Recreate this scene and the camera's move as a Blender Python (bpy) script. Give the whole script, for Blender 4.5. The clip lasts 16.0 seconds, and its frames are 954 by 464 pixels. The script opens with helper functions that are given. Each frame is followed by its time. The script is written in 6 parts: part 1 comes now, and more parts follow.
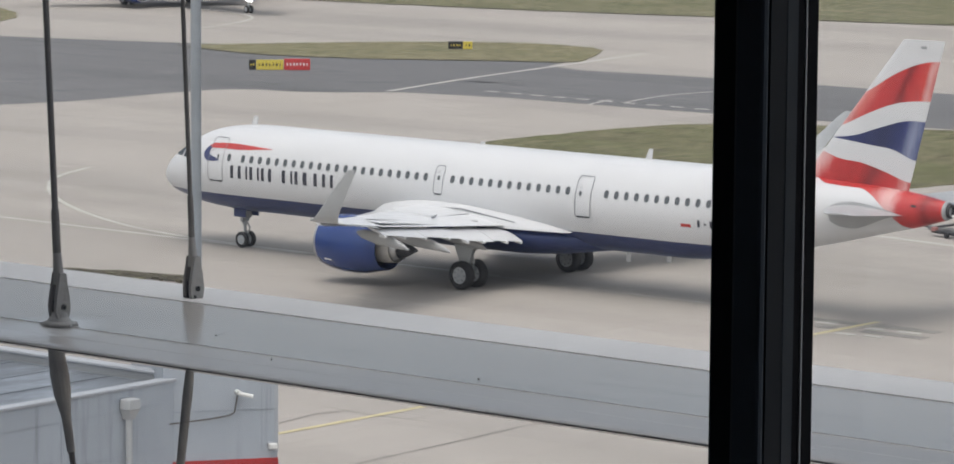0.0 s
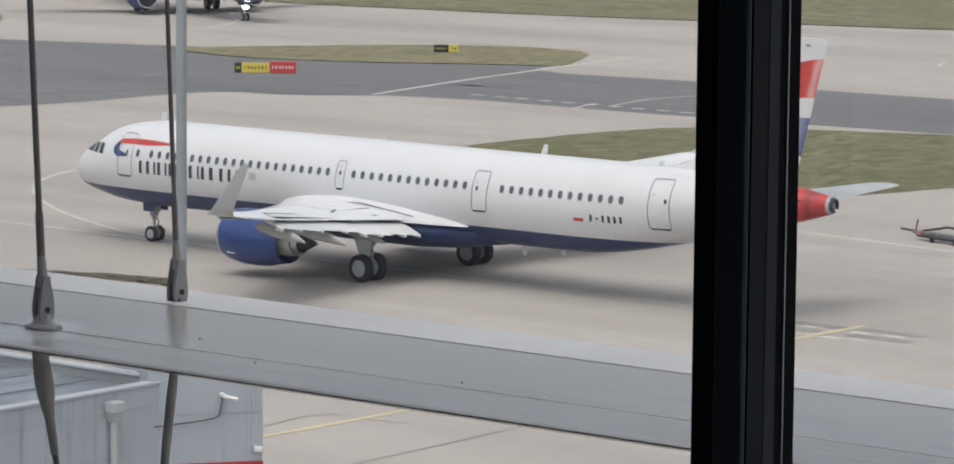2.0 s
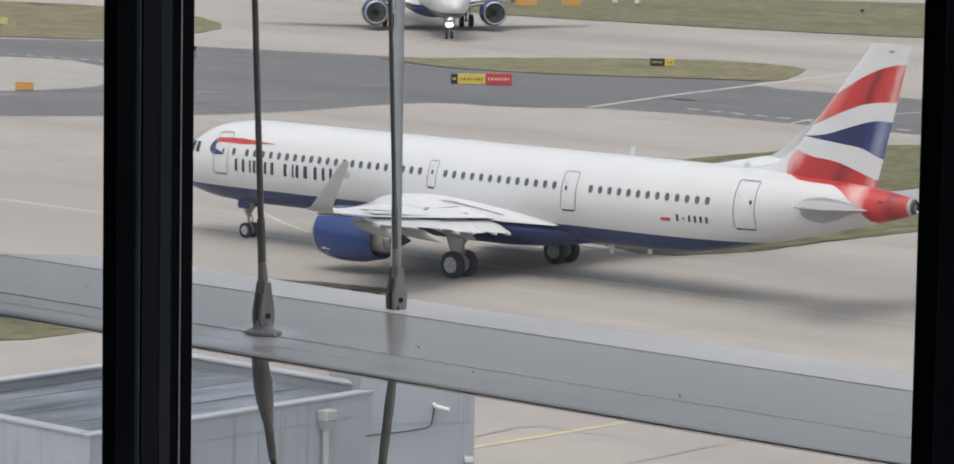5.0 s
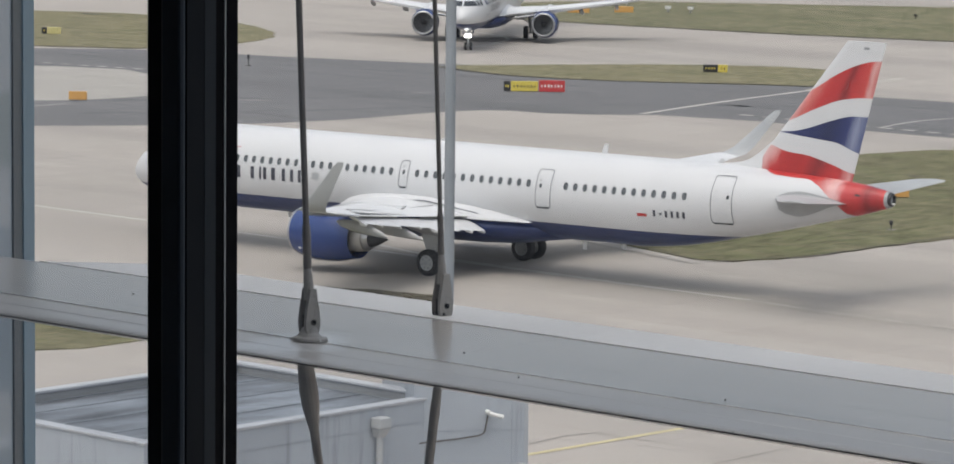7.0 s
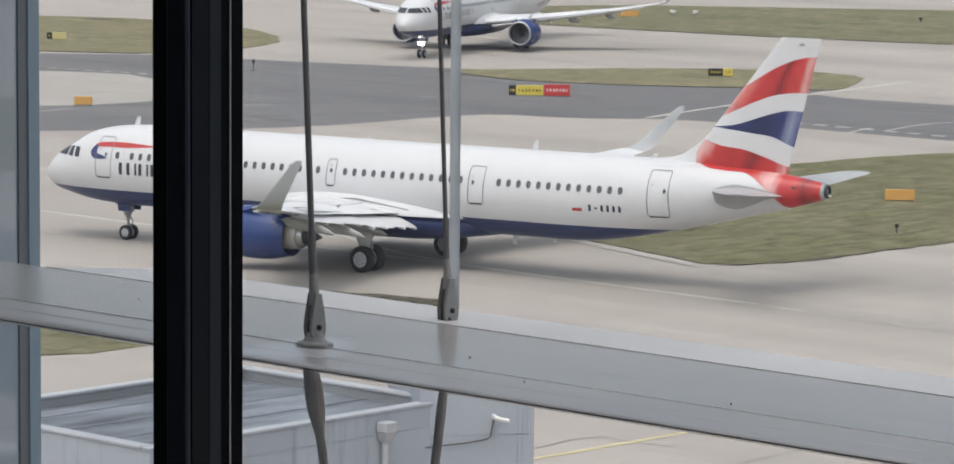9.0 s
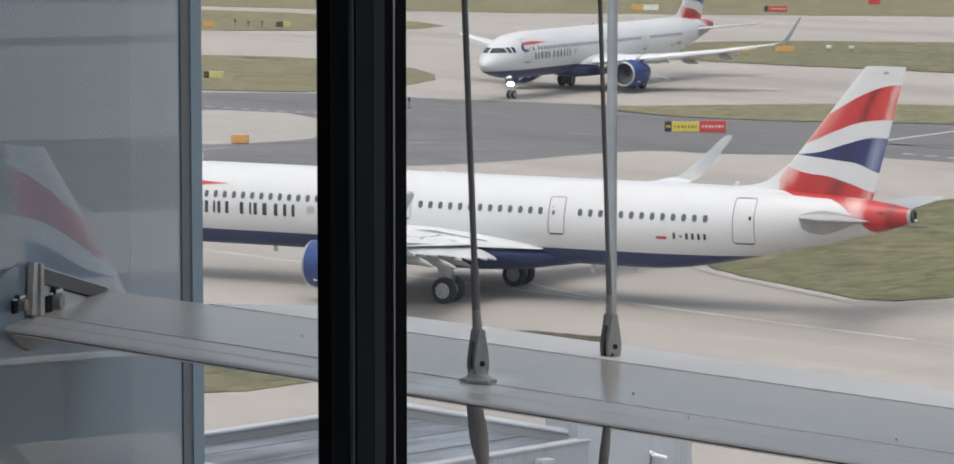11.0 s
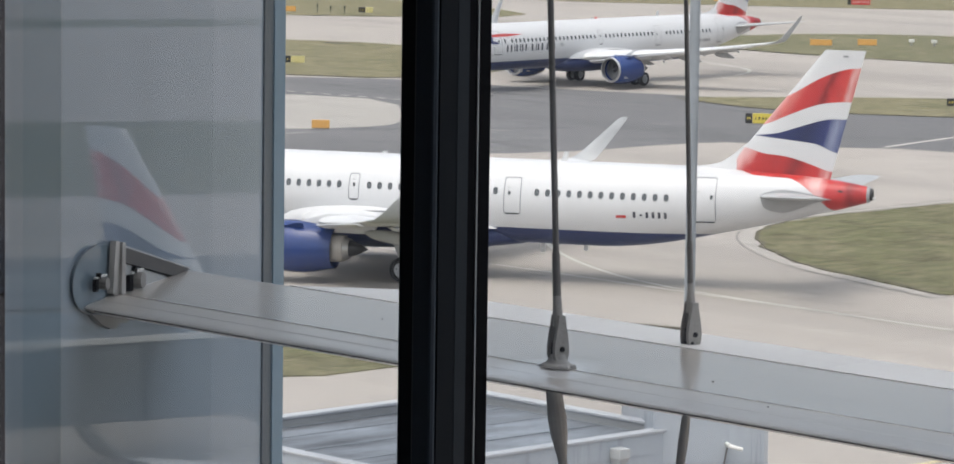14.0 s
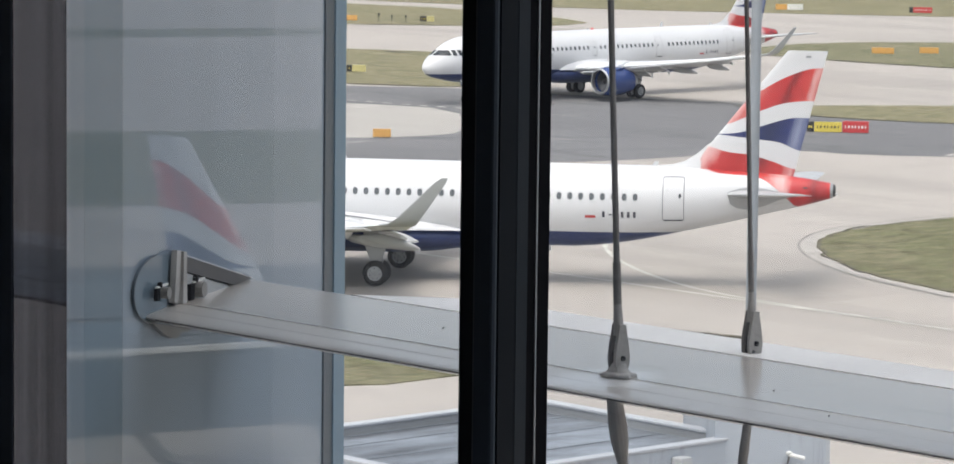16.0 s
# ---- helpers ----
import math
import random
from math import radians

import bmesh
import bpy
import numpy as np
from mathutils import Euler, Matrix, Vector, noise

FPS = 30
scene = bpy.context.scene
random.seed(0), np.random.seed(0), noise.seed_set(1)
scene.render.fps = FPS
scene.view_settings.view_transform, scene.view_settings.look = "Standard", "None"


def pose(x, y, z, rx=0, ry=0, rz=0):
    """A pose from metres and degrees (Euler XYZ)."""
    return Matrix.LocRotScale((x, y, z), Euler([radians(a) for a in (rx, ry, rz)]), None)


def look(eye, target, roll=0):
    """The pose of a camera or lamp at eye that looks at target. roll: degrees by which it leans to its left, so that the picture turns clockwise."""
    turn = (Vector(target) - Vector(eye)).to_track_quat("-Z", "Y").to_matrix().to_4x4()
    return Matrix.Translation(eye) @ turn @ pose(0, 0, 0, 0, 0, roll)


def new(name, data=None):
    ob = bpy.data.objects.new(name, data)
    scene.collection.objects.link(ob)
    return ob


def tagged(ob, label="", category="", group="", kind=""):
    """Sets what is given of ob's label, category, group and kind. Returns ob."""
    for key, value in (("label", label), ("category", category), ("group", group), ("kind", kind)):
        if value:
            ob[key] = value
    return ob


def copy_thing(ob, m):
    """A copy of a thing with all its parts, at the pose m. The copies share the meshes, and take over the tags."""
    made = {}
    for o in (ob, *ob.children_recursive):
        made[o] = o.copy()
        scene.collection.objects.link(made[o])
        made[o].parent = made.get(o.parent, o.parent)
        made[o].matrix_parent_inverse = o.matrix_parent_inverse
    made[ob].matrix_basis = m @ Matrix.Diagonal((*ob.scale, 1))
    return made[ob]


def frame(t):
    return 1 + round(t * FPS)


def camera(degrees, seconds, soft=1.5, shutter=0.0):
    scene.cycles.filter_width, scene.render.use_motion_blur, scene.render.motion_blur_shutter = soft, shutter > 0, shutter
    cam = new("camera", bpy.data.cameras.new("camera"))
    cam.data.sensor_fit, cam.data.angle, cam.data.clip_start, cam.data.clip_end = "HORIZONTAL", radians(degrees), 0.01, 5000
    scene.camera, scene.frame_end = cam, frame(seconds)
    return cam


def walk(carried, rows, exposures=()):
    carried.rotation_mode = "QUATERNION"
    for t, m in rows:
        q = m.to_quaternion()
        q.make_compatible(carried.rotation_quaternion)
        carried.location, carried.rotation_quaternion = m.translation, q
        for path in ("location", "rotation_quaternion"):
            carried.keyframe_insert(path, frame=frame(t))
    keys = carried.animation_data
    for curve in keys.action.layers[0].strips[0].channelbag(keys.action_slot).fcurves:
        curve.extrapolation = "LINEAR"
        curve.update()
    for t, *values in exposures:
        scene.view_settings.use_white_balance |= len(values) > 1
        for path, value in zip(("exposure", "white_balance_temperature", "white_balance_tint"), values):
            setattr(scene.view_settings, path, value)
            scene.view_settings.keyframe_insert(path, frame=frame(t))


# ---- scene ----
# ---------------------------------------------------------------- camera
cam = camera(14.73, 16.0, soft=1.65)
PATH = [
    (0, (-0.0056, 0.0158, 22.5824), (-62.711, 76.922, 10.196), 0.402),
    (0.5, (-0.0025, 0.0174, 22.5837), (-62.595, 77.031, 10.289), 0.377),
    (1, (-0.0013, 0.0136, 22.5823), (-62.481, 77.119, 10.294), 0.603),
    (1.5, (0.0047, 0.0128, 22.5820), (-62.439, 77.141, 10.250), 0.424),
    (2, (0.0062, 0.0084, 22.5852), (-62.401, 77.171, 10.290), 0.522),
    (2.5, (0.0022, 0.0037, 22.5828), (-62.593, 77.020, 10.320), 0.609),
    (3, (0.0014, 0.0016, 22.5860), (-64.007, 75.848, 10.325), 0.683),
    (3.5, (-0.0003, -0.0031, 22.5831), (-65.154, 74.869, 10.369), 1.091),
    (4, (-0.0019, -0.0040, 22.5840), (-66.641, 73.558, 10.423), 1.166),
    (4.5, (-0.0044, -0.0053, 22.5849), (-66.929, 73.312, 10.515), 1.170),
    (5, (-0.0020, -0.0068, 22.5813), (-66.817, 73.418, 10.559), 0.982),
    (7.5, (0.0119, 0.0140, 22.5767), (-68.019, 72.344, 10.738), 0.566),
    (8, (0.0116, 0.0130, 22.5779), (-67.954, 72.403, 10.734), 0.500),
    (10.5, (0.0119, 0.0043, 22.5780), (-68.978, 71.583, 11.766), 0.084),
    (11, (0.0070, -0.0090, 22.5771), (-71.110, 69.465, 11.820), -0.004),
    (11.5, (-0.0062, -0.0060, 22.5722), (-71.854, 68.702, 11.748), 0.178),
    (12, (-0.0100, -0.0042, 22.5699), (-72.160, 68.372, 11.656), 0.265),
    (12.5, (-0.0051, -0.0054, 22.5717), (-72.390, 68.100, 11.519), 0.256),
    (13, (-0.0089, -0.0059, 22.5691), (-72.614, 67.850, 11.429), 0.464),
    (13.5, (-0.0085, -0.0017, 22.5689), (-72.634, 67.837, 11.457), 0.619),
    (14, (-0.0036, -0.0104, 22.5681), (-72.564, 67.901, 11.477), 0.798),
    (14.5, (0.0020, -0.0127, 22.5694), (-72.688, 67.772, 11.551), 0.717),
    (15, (0.0025, -0.0099, 22.5684), (-72.895, 67.552, 11.555), 0.655),
    (15.5, (-0.0014, -0.0089, 22.5684), (-73.601, 66.789, 11.564), 0.608),
    (16, (0.0008, -0.0118, 22.5691), (-73.706, 66.690, 11.694), 0.643),
]
# the phone opens up a little as it swings to the darker side
walk(cam, [(t, look(e, g, r)) for t, e, g, r in PATH], exposures=((0.0, 0.16), (5.0, 0.16), (7.5, 0.14), (8.0, 0.23), (10.5, 0.28), (11.0, 0.28), (11.5, 0.43), (14.0, 0.48), (15.0, 0.51), (16.0, 0.67)))

# ---------------------------------------------------------------- world and light: a bright overcast day
SUN_EL, SUN_AZ = radians(70), radians(165)
world = bpy.data.worlds.new("overcast_sky")
scene.world = world
world.use_nodes = True
wn, wl = world.node_tree.nodes, world.node_tree.links
sky = wn.new("ShaderNodeTexSky")
sky.sky_type = "NISHITA"
sky.sun_disc = False
sky.sun_elevation, sky.sun_rotation = SUN_EL, SUN_AZ
sky.air_density, sky.dust_density, sky.ozone_density = 1.0, 6.0, 0.4
# cloud cover takes most of the blue out of the sky
veil = wn.new("ShaderNodeHueSaturation")
veil.inputs["Saturation"].default_value = 0.65
wl.new(sky.outputs[0], veil.inputs["Color"])
wl.new(veil.outputs[0], wn["Background"].inputs[0])
wn["Background"].inputs[1].default_value = 0.15
sun = new("sun", bpy.data.lights.new("sun", "SUN"))
sun.data.energy, sun.data.angle, sun.data.color = 1.0, radians(155), (1.0, 0.99, 0.97)
# a high, veiled sun over the airfield
sun.matrix_world = look((math.sin(SUN_AZ) * math.cos(SUN_EL), math.cos(SUN_AZ) * math.cos(SUN_EL), 60 + math.sin(SUN_EL)), (0, 0, 60))


# ---------------------------------------------------------------- materials
def nodes_of(name):
    m = bpy.data.materials.new(name)
    m.use_nodes = True
    return m, m.node_tree.nodes, m.node_tree.links, m.node_tree.nodes["Principled BSDF"]


def mix_color(n, l, fac, a, b, blend="MIX"):
    x = n.new("ShaderNodeMix")
    x.data_type, x.blend_type = "RGBA", blend
    for sock, v in ((x.inputs[0], fac), (x.inputs[6], a), (x.inputs[7], b)):
        if hasattr(v, "is_linked"):
            l.new(v, sock)
        else:
            sock.default_value = v if isinstance(v, float) else (*v, 1)
    return x.outputs[2]


def ramp(n, l, src, lo, hi):
    r = n.new("ShaderNodeMapRange")
    r.inputs[1].default_value, r.inputs[2].default_value = lo, hi
    l.new(src, r.inputs[0])
    return r.outputs[0]


def noise_of(n, l, scale, detail=4.0, rough=0.55, coord="Object", stretch=(1, 1, 1), turn=(0, 0, 0)):
    tc, mp, t = n.new("ShaderNodeTexCoord"), n.new("ShaderNodeMapping"), n.new("ShaderNodeTexNoise")
    mp.inputs["Scale"].default_value, mp.inputs["Rotation"].default_value = stretch, turn
    t.inputs["Scale"].default_value, t.inputs["Detail"].default_value, t.inputs["Roughness"].default_value = scale, detail, rough
    l.new(tc.outputs[coord], mp.inputs[0])
    l.new(mp.outputs[0], t.inputs[0])
    return t.outputs[0]


def fade(n, l, src, stops):
    """A run of paint colours along a value, each stop (place, colour)."""
    r = n.new("ShaderNodeValToRGB")
    e = r.color_ramp.elements
    while len(e) < len(stops):
        e.new(0.5)
    for k, (at, c) in enumerate(stops):
        e[k].position, e[k].color = at, (*c, 1)
    l.new(src, r.inputs[0])
    return r.outputs[0]


def sums(n, l, src, k, c):
    m = n.new("ShaderNodeMath")
    m.operation, m.inputs[1].default_value, m.inputs[2].default_value = "MULTIPLY_ADD", k, c
    l.new(src, m.inputs[0])
    return m.outputs[0]


def both(n, l, a, b, how):
    m = n.new("ShaderNodeMath")
    m.operation = how
    l.new(a, m.inputs[0])
    l.new(b, m.inputs[1])
    return m.outputs[0]


def painted(name, color, rough=0.35, metal=0.0, vary=0.08, scale=0.8, fine=14.0, bump=0.0, spec=0.5, stretch=(1, 1, 1)):
    """A painted, metal or plastic surface with faint dirt at two scales."""
    m, n, l, p = nodes_of(name)
    a, b = noise_of(n, l, scale, 5, stretch=stretch), noise_of(n, l, fine, 3)
    dark = tuple(c * (1 - 2.2 * vary) for c in color)
    c1 = mix_color(n, l, ramp(n, l, a, 0.35, 0.7), color, dark)
    c2 = mix_color(n, l, ramp(n, l, b, 0.45, 0.8), c1, tuple(c * (1 - vary) for c in color))
    l.new(c2, p.inputs["Base Color"])
    p.inputs["Roughness"].default_value, p.inputs["Metallic"].default_value = rough, metal
    p.inputs["Specular IOR Level"].default_value = spec
    if bump:
        bp = n.new("ShaderNodeBump")
        bp.inputs["Strength"].default_value, bp.inputs["Distance"].default_value = bump, 0.02
        l.new(b, bp.inputs["Height"])
        l.new(bp.outputs[0], p.inputs["Normal"])
    return m


def ground_mat(name, base, alt, stain, big, small, rough=0.9, joints=0.0, turn=0.0, streak=0.0):
    """Pavement: blotches, stains along the rolling direction and, for concrete, slab joints."""
    m, n, l, p = nodes_of(name)
    a = noise_of(n, l, big, 6, 0.6)
    b = noise_of(n, l, small, 4, 0.6)
    s = noise_of(n, l, 0.06, 5, 0.6, stretch=(0.18, 1.6, 1), turn=(0, 0, turn))
    c = mix_color(n, l, ramp(n, l, a, 0.3, 0.7), base, alt)
    c = mix_color(n, l, ramp(n, l, b, 0.4, 0.75), c, tuple(0.86 * v for v in base))
    c = mix_color(n, l, ramp(n, l, s, 0.46, 0.74), c, stain)
    f = noise_of(n, l, 1.1, 6, 0.75, stretch=(0.45, 1.0, 1), turn=(0, 0, turn + 0.5))
    c = mix_color(n, l, sums(n, l, ramp(n, l, f, 0.48, 0.72), 0.6, 0.0), c, tuple(0.80 * v for v in alt))
    if streak:
        g = noise_of(n, l, 0.5, 4, 0.7, stretch=(0.05, 1.0, 1), turn=(0, 0, turn))
        c = mix_color(n, l, ramp(n, l, g, 0.55, 0.75), c, tuple(0.8 * v for v in stain))
    if joints:
        tc, sp = n.new("ShaderNodeTexCoord"), n.new("ShaderNodeSeparateXYZ")
        l.new(tc.outputs["Object"], sp.inputs[0])
        # darker rolled track: rubber wear plus the airliner's shade, put into the colour
        worn = mix_color(n, l, 1.0, ramp(n, l, sp.outputs[1], 114.0, 122.0), ramp(n, l, sp.outputs[1], 139.0, 133.0), "MULTIPLY")
        g = noise_of(n, l, 0.35, 5, 0.65, stretch=(0.06, 1.0, 1))
        c = mix_color(n, l, mix_color(n, l, 1.0, worn, ramp(n, l, g, 0.40, 0.72), "MULTIPLY"), c, tuple(0.80 * v for v in base))
        tc, mp, bk = n.new("ShaderNodeTexCoord"), n.new("ShaderNodeMapping"), n.new("ShaderNodeTexBrick")
        mp.inputs["Rotation"].default_value = (0, 0, turn)
        bk.inputs["Scale"].default_value, bk.inputs["Mortar Size"].default_value = 1.0, 0.05
        bk.inputs["Brick Width"].default_value, bk.inputs["Row Height"].default_value, bk.offset = joints, joints, 0.0
        bk.inputs["Color1"].default_value, bk.inputs["Color2"].default_value = (1, 1, 1, 1), (0.95, 0.95, 0.945, 1)
        bk.inputs["Mortar"].default_value = (0.86, 0.85, 0.84, 1)
        l.new(tc.outputs["Object"], mp.inputs[0])
        l.new(mp.outputs[0], bk.inputs[0])
        c = mix_color(n, l, 1.0, c, bk.outputs[0], "MULTIPLY")
    l.new(c, p.inputs["Base Color"])
    p.inputs["Roughness"].default_value = rough
    p.inputs["Specular IOR Level"].default_value = 0.25
    return m


def grass_mat(name, dry, green, earth):
    """Mown airfield grass: broad dry and green areas, worn patches, tufts and fine blades."""
    m, n, l, p = nodes_of(name)
    a, b = noise_of(n, l, 0.11, 7, 0.7), noise_of(n, l, 0.5, 6, 0.75, stretch=(0.4, 1.3, 1), turn=(0, 0, 0.6))
    f, g = noise_of(n, l, 1.3, 5, 0.75, stretch=(1.0, 0.35, 1)), noise_of(n, l, 6.0, 3, 0.7, stretch=(1.0, 0.3, 1))
    h = noise_of(n, l, 0.28, 6, 0.75, stretch=(0.35, 1.0, 1), turn=(0, 0, -0.3))
    c = mix_color(n, l, ramp(n, l, a, 0.40, 0.60), dry, green)
    c = mix_color(n, l, ramp(n, l, b, 0.48, 0.62), c, earth)
    c = mix_color(n, l, sums(n, l, ramp(n, l, h, 0.50, 0.66), 0.75, 0.0), c, tuple(0.62 * v for v in earth))
    c = mix_color(n, l, ramp(n, l, f, 0.42, 0.66), c, tuple(0.45 * v for v in green))
    c = mix_color(n, l, ramp(n, l, g, 0.5, 0.8), c, tuple(1.2 * v for v in dry))
    l.new(c, p.inputs["Base Color"])
    bp = n.new("ShaderNodeBump")
    bp.inputs["Strength"].default_value, bp.inputs["Distance"].default_value = 0.8, 0.25
    l.new(f, bp.inputs["Height"])
    l.new(bp.outputs[0], p.inputs["Normal"])
    p.inputs["Roughness"].default_value = 1.0
    p.inputs["Specular IOR Level"].default_value = 0.1
    return m


def emitter(name, color, strength):
    m, n, l, p = nodes_of(name)
    p.inputs["Base Color"].default_value = (*color, 1)
    p.inputs["Emission Color"].default_value = (*color, 1)
    p.inputs["Emission Strength"].default_value = strength
    return m


def clear_pane(name):
    """Clear glass with a thin film of dust, which scatters some of the daylight; its faint upright streaks imitate
    reflections.
    """
    m, n, l, p = nodes_of(name)
    t, g, x = n.new("ShaderNodeBsdfTransparent"), n.new("ShaderNodeBsdfGlossy"), n.new("ShaderNodeMixShader")
    d, y = n.new("ShaderNodeBsdfTranslucent"), n.new("ShaderNodeMixShader")
    t.inputs[0].default_value = (0.955, 0.97, 0.975, 1)
    d.inputs[0].default_value = (0.88, 0.92, 1.0, 1)
    g.inputs["Roughness"].default_value = 0.02
    x.inputs[0].default_value = 0.05
    # upright streaks put pale reflections into the film
    a = noise_of(n, l, 5.0, 3, 0.5, stretch=(1, 1, 0.04))
    b = noise_of(n, l, 1.3, 4, 0.6)
    film = both(n, l, sums(n, l, ramp(n, l, a, 0.45, 0.75), FILM_HAZE * 0.9, 0.0), sums(n, l, b, FILM_HAZE, 0.25 * FILM_HAZE), "ADD")
    # the film thins to a fifth in the outermost strip of glass
    tc, sp = n.new("ShaderNodeTexCoord"), n.new("ShaderNodeSeparateXYZ")
    l.new(tc.outputs["Object"], sp.inputs[0])
    film = both(n, l, film, sums(n, l, ramp(n, l, sp.outputs[0], -7.235, -7.205), 0.8, 0.2), "MULTIPLY")
    l.new(t.outputs[0], x.inputs[1])
    l.new(g.outputs[0], x.inputs[2])
    l.new(film, y.inputs[0])
    l.new(x.outputs[0], y.inputs[1])
    l.new(d.outputs[0], y.inputs[2])
    l.new(y.outputs[0], n["Material Output"].inputs[0])
    return m


FILM_HAZE = 0.014   # share of the light that the film on one face of the glass scatters
CONCRETE = ground_mat("taxiway_concrete", (0.436, 0.400, 0.361), (0.389, 0.359, 0.327), (0.300, 0.279, 0.254), 0.02, 0.25, joints=7.5, turn=0.0)
APRON = ground_mat("apron_concrete_patch", (0.405, 0.385, 0.35), (0.365, 0.345, 0.315), (0.30, 0.285, 0.26), 0.03, 0.3)
ASPHALT = ground_mat("asphalt", (0.19, 0.188, 0.188), (0.158, 0.157, 0.158), (0.13, 0.13, 0.13), 0.03, 0.4, turn=0.6, streak=1)
GRASS = grass_mat("mown_grass", (0.275, 0.25, 0.155), (0.19, 0.185, 0.105), (0.30, 0.27, 0.18))
GRASS_GREEN = grass_mat("green_grass", (0.25, 0.235, 0.15), (0.145, 0.155, 0.085), (0.28, 0.25, 0.17))
GRASS_VERGE = grass_mat("worn_verge_grass", (0.224, 0.208, 0.130), (0.152, 0.161, 0.080), (0.195, 0.172, 0.112))
MARK_WHITE = painted("worn_white_marking", (0.55, 0.53, 0.48), 0.8, vary=0.15, scale=0.5)
MARK_WORN = painted("worn_pale_stroke", (0.30, 0.29, 0.275), 0.85, vary=0.25, scale=1.5)
TYRE_STREAK = painted("tyre_streak", (0.145, 0.144, 0.144), 0.85, vary=0.25, scale=0.6)
MARK_YELLOW = painted("yellow_marking", (0.60, 0.52, 0.31), 0.8, vary=0.12, scale=0.5)
MARK_DARK = painted("dark_marking_ground", (0.27, 0.258, 0.24), 0.9, vary=0.15, scale=0.6)
KERB = painted("kerb_strip", (0.25, 0.24, 0.22), 0.9, vary=0.2)
KERB_PALE = painted("pale_kerb", (0.415, 0.388, 0.352), 0.9, vary=0.12)
BRIDGE = painted("blue_grey_bridge_cladding", (0.125, 0.155, 0.18), 0.5, vary=0.1)
MARK_FAINT = painted("faint_marking", (0.475, 0.45, 0.405), 0.85, vary=0.2, scale=0.9)
TAR = painted("tar_joint", (0.295, 0.275, 0.248), 0.9, vary=0.25, scale=1.5)
# colour of earth clods, and of the painted shade along turf edges
EDGE_EARTH_SHADE = painted("dark_grass_edge", (0.14, 0.125, 0.08), 1.0, vary=0.3, scale=0.9)
DIRT = painted("bare_earth", (0.09, 0.078, 0.05), 1.0, vary=0.25, scale=1.2)



def panelled_white(name, color):
    """White aircraft paint with faint skin joints and streaks of dirt."""
    m, n, l, p = nodes_of(name)
    a = noise_of(n, l, 0.9, 5, 0.6, stretch=(0.5, 1, 1.6))
    b = noise_of(n, l, 5.0, 3, 0.6, stretch=(0.3, 1, 1))
    c = mix_color(n, l, ramp(n, l, a, 0.42, 0.8), color, tuple(0.93 * v for v in color))
    c = mix_color(n, l, ramp(n, l, b, 0.55, 0.85), c, tuple(0.95 * v for v in color))
    tc, sp, cb, bk = n.new("ShaderNodeTexCoord"), n.new("ShaderNodeSeparateXYZ"), n.new("ShaderNodeCombineXYZ"), n.new("ShaderNodeTexBrick")
    l.new(tc.outputs["Object"], sp.inputs[0])
    l.new(sp.outputs[0], cb.inputs[0])
    l.new(sp.outputs[2], cb.inputs[1])
    bk.inputs["Scale"].default_value, bk.inputs["Mortar Size"].default_value = 1.0, 0.018
    bk.inputs["Brick Width"].default_value, bk.inputs["Row Height"].default_value, bk.offset = 5.3, 1.42, 0.0
    bk.inputs["Color1"].default_value, bk.inputs["Color2"].default_value = (1, 1, 1, 1), (0.985, 0.985, 0.985, 1)
    bk.inputs["Mortar"].default_value = (0.90, 0.90, 0.90, 1)
    l.new(cb.outputs[0], bk.inputs[0])
    l.new(mix_color(n, l, 1.0, c, bk.outputs[0], "MULTIPLY"), p.inputs["Base Color"])
    p.inputs["Roughness"].default_value, p.inputs["Specular IOR Level"].default_value = 0.32, 0.33
    return m


WHITE = panelled_white("white_aircraft_paint", (0.632, 0.638, 0.644))
BLUE = painted("dark_blue_aircraft_paint", (0.020, 0.037, 0.125), 0.3, vary=0.08)
ENGINE_BLUE = painted("blue_cowl_paint", (0.020, 0.050, 0.19), 0.25, vary=0.08)


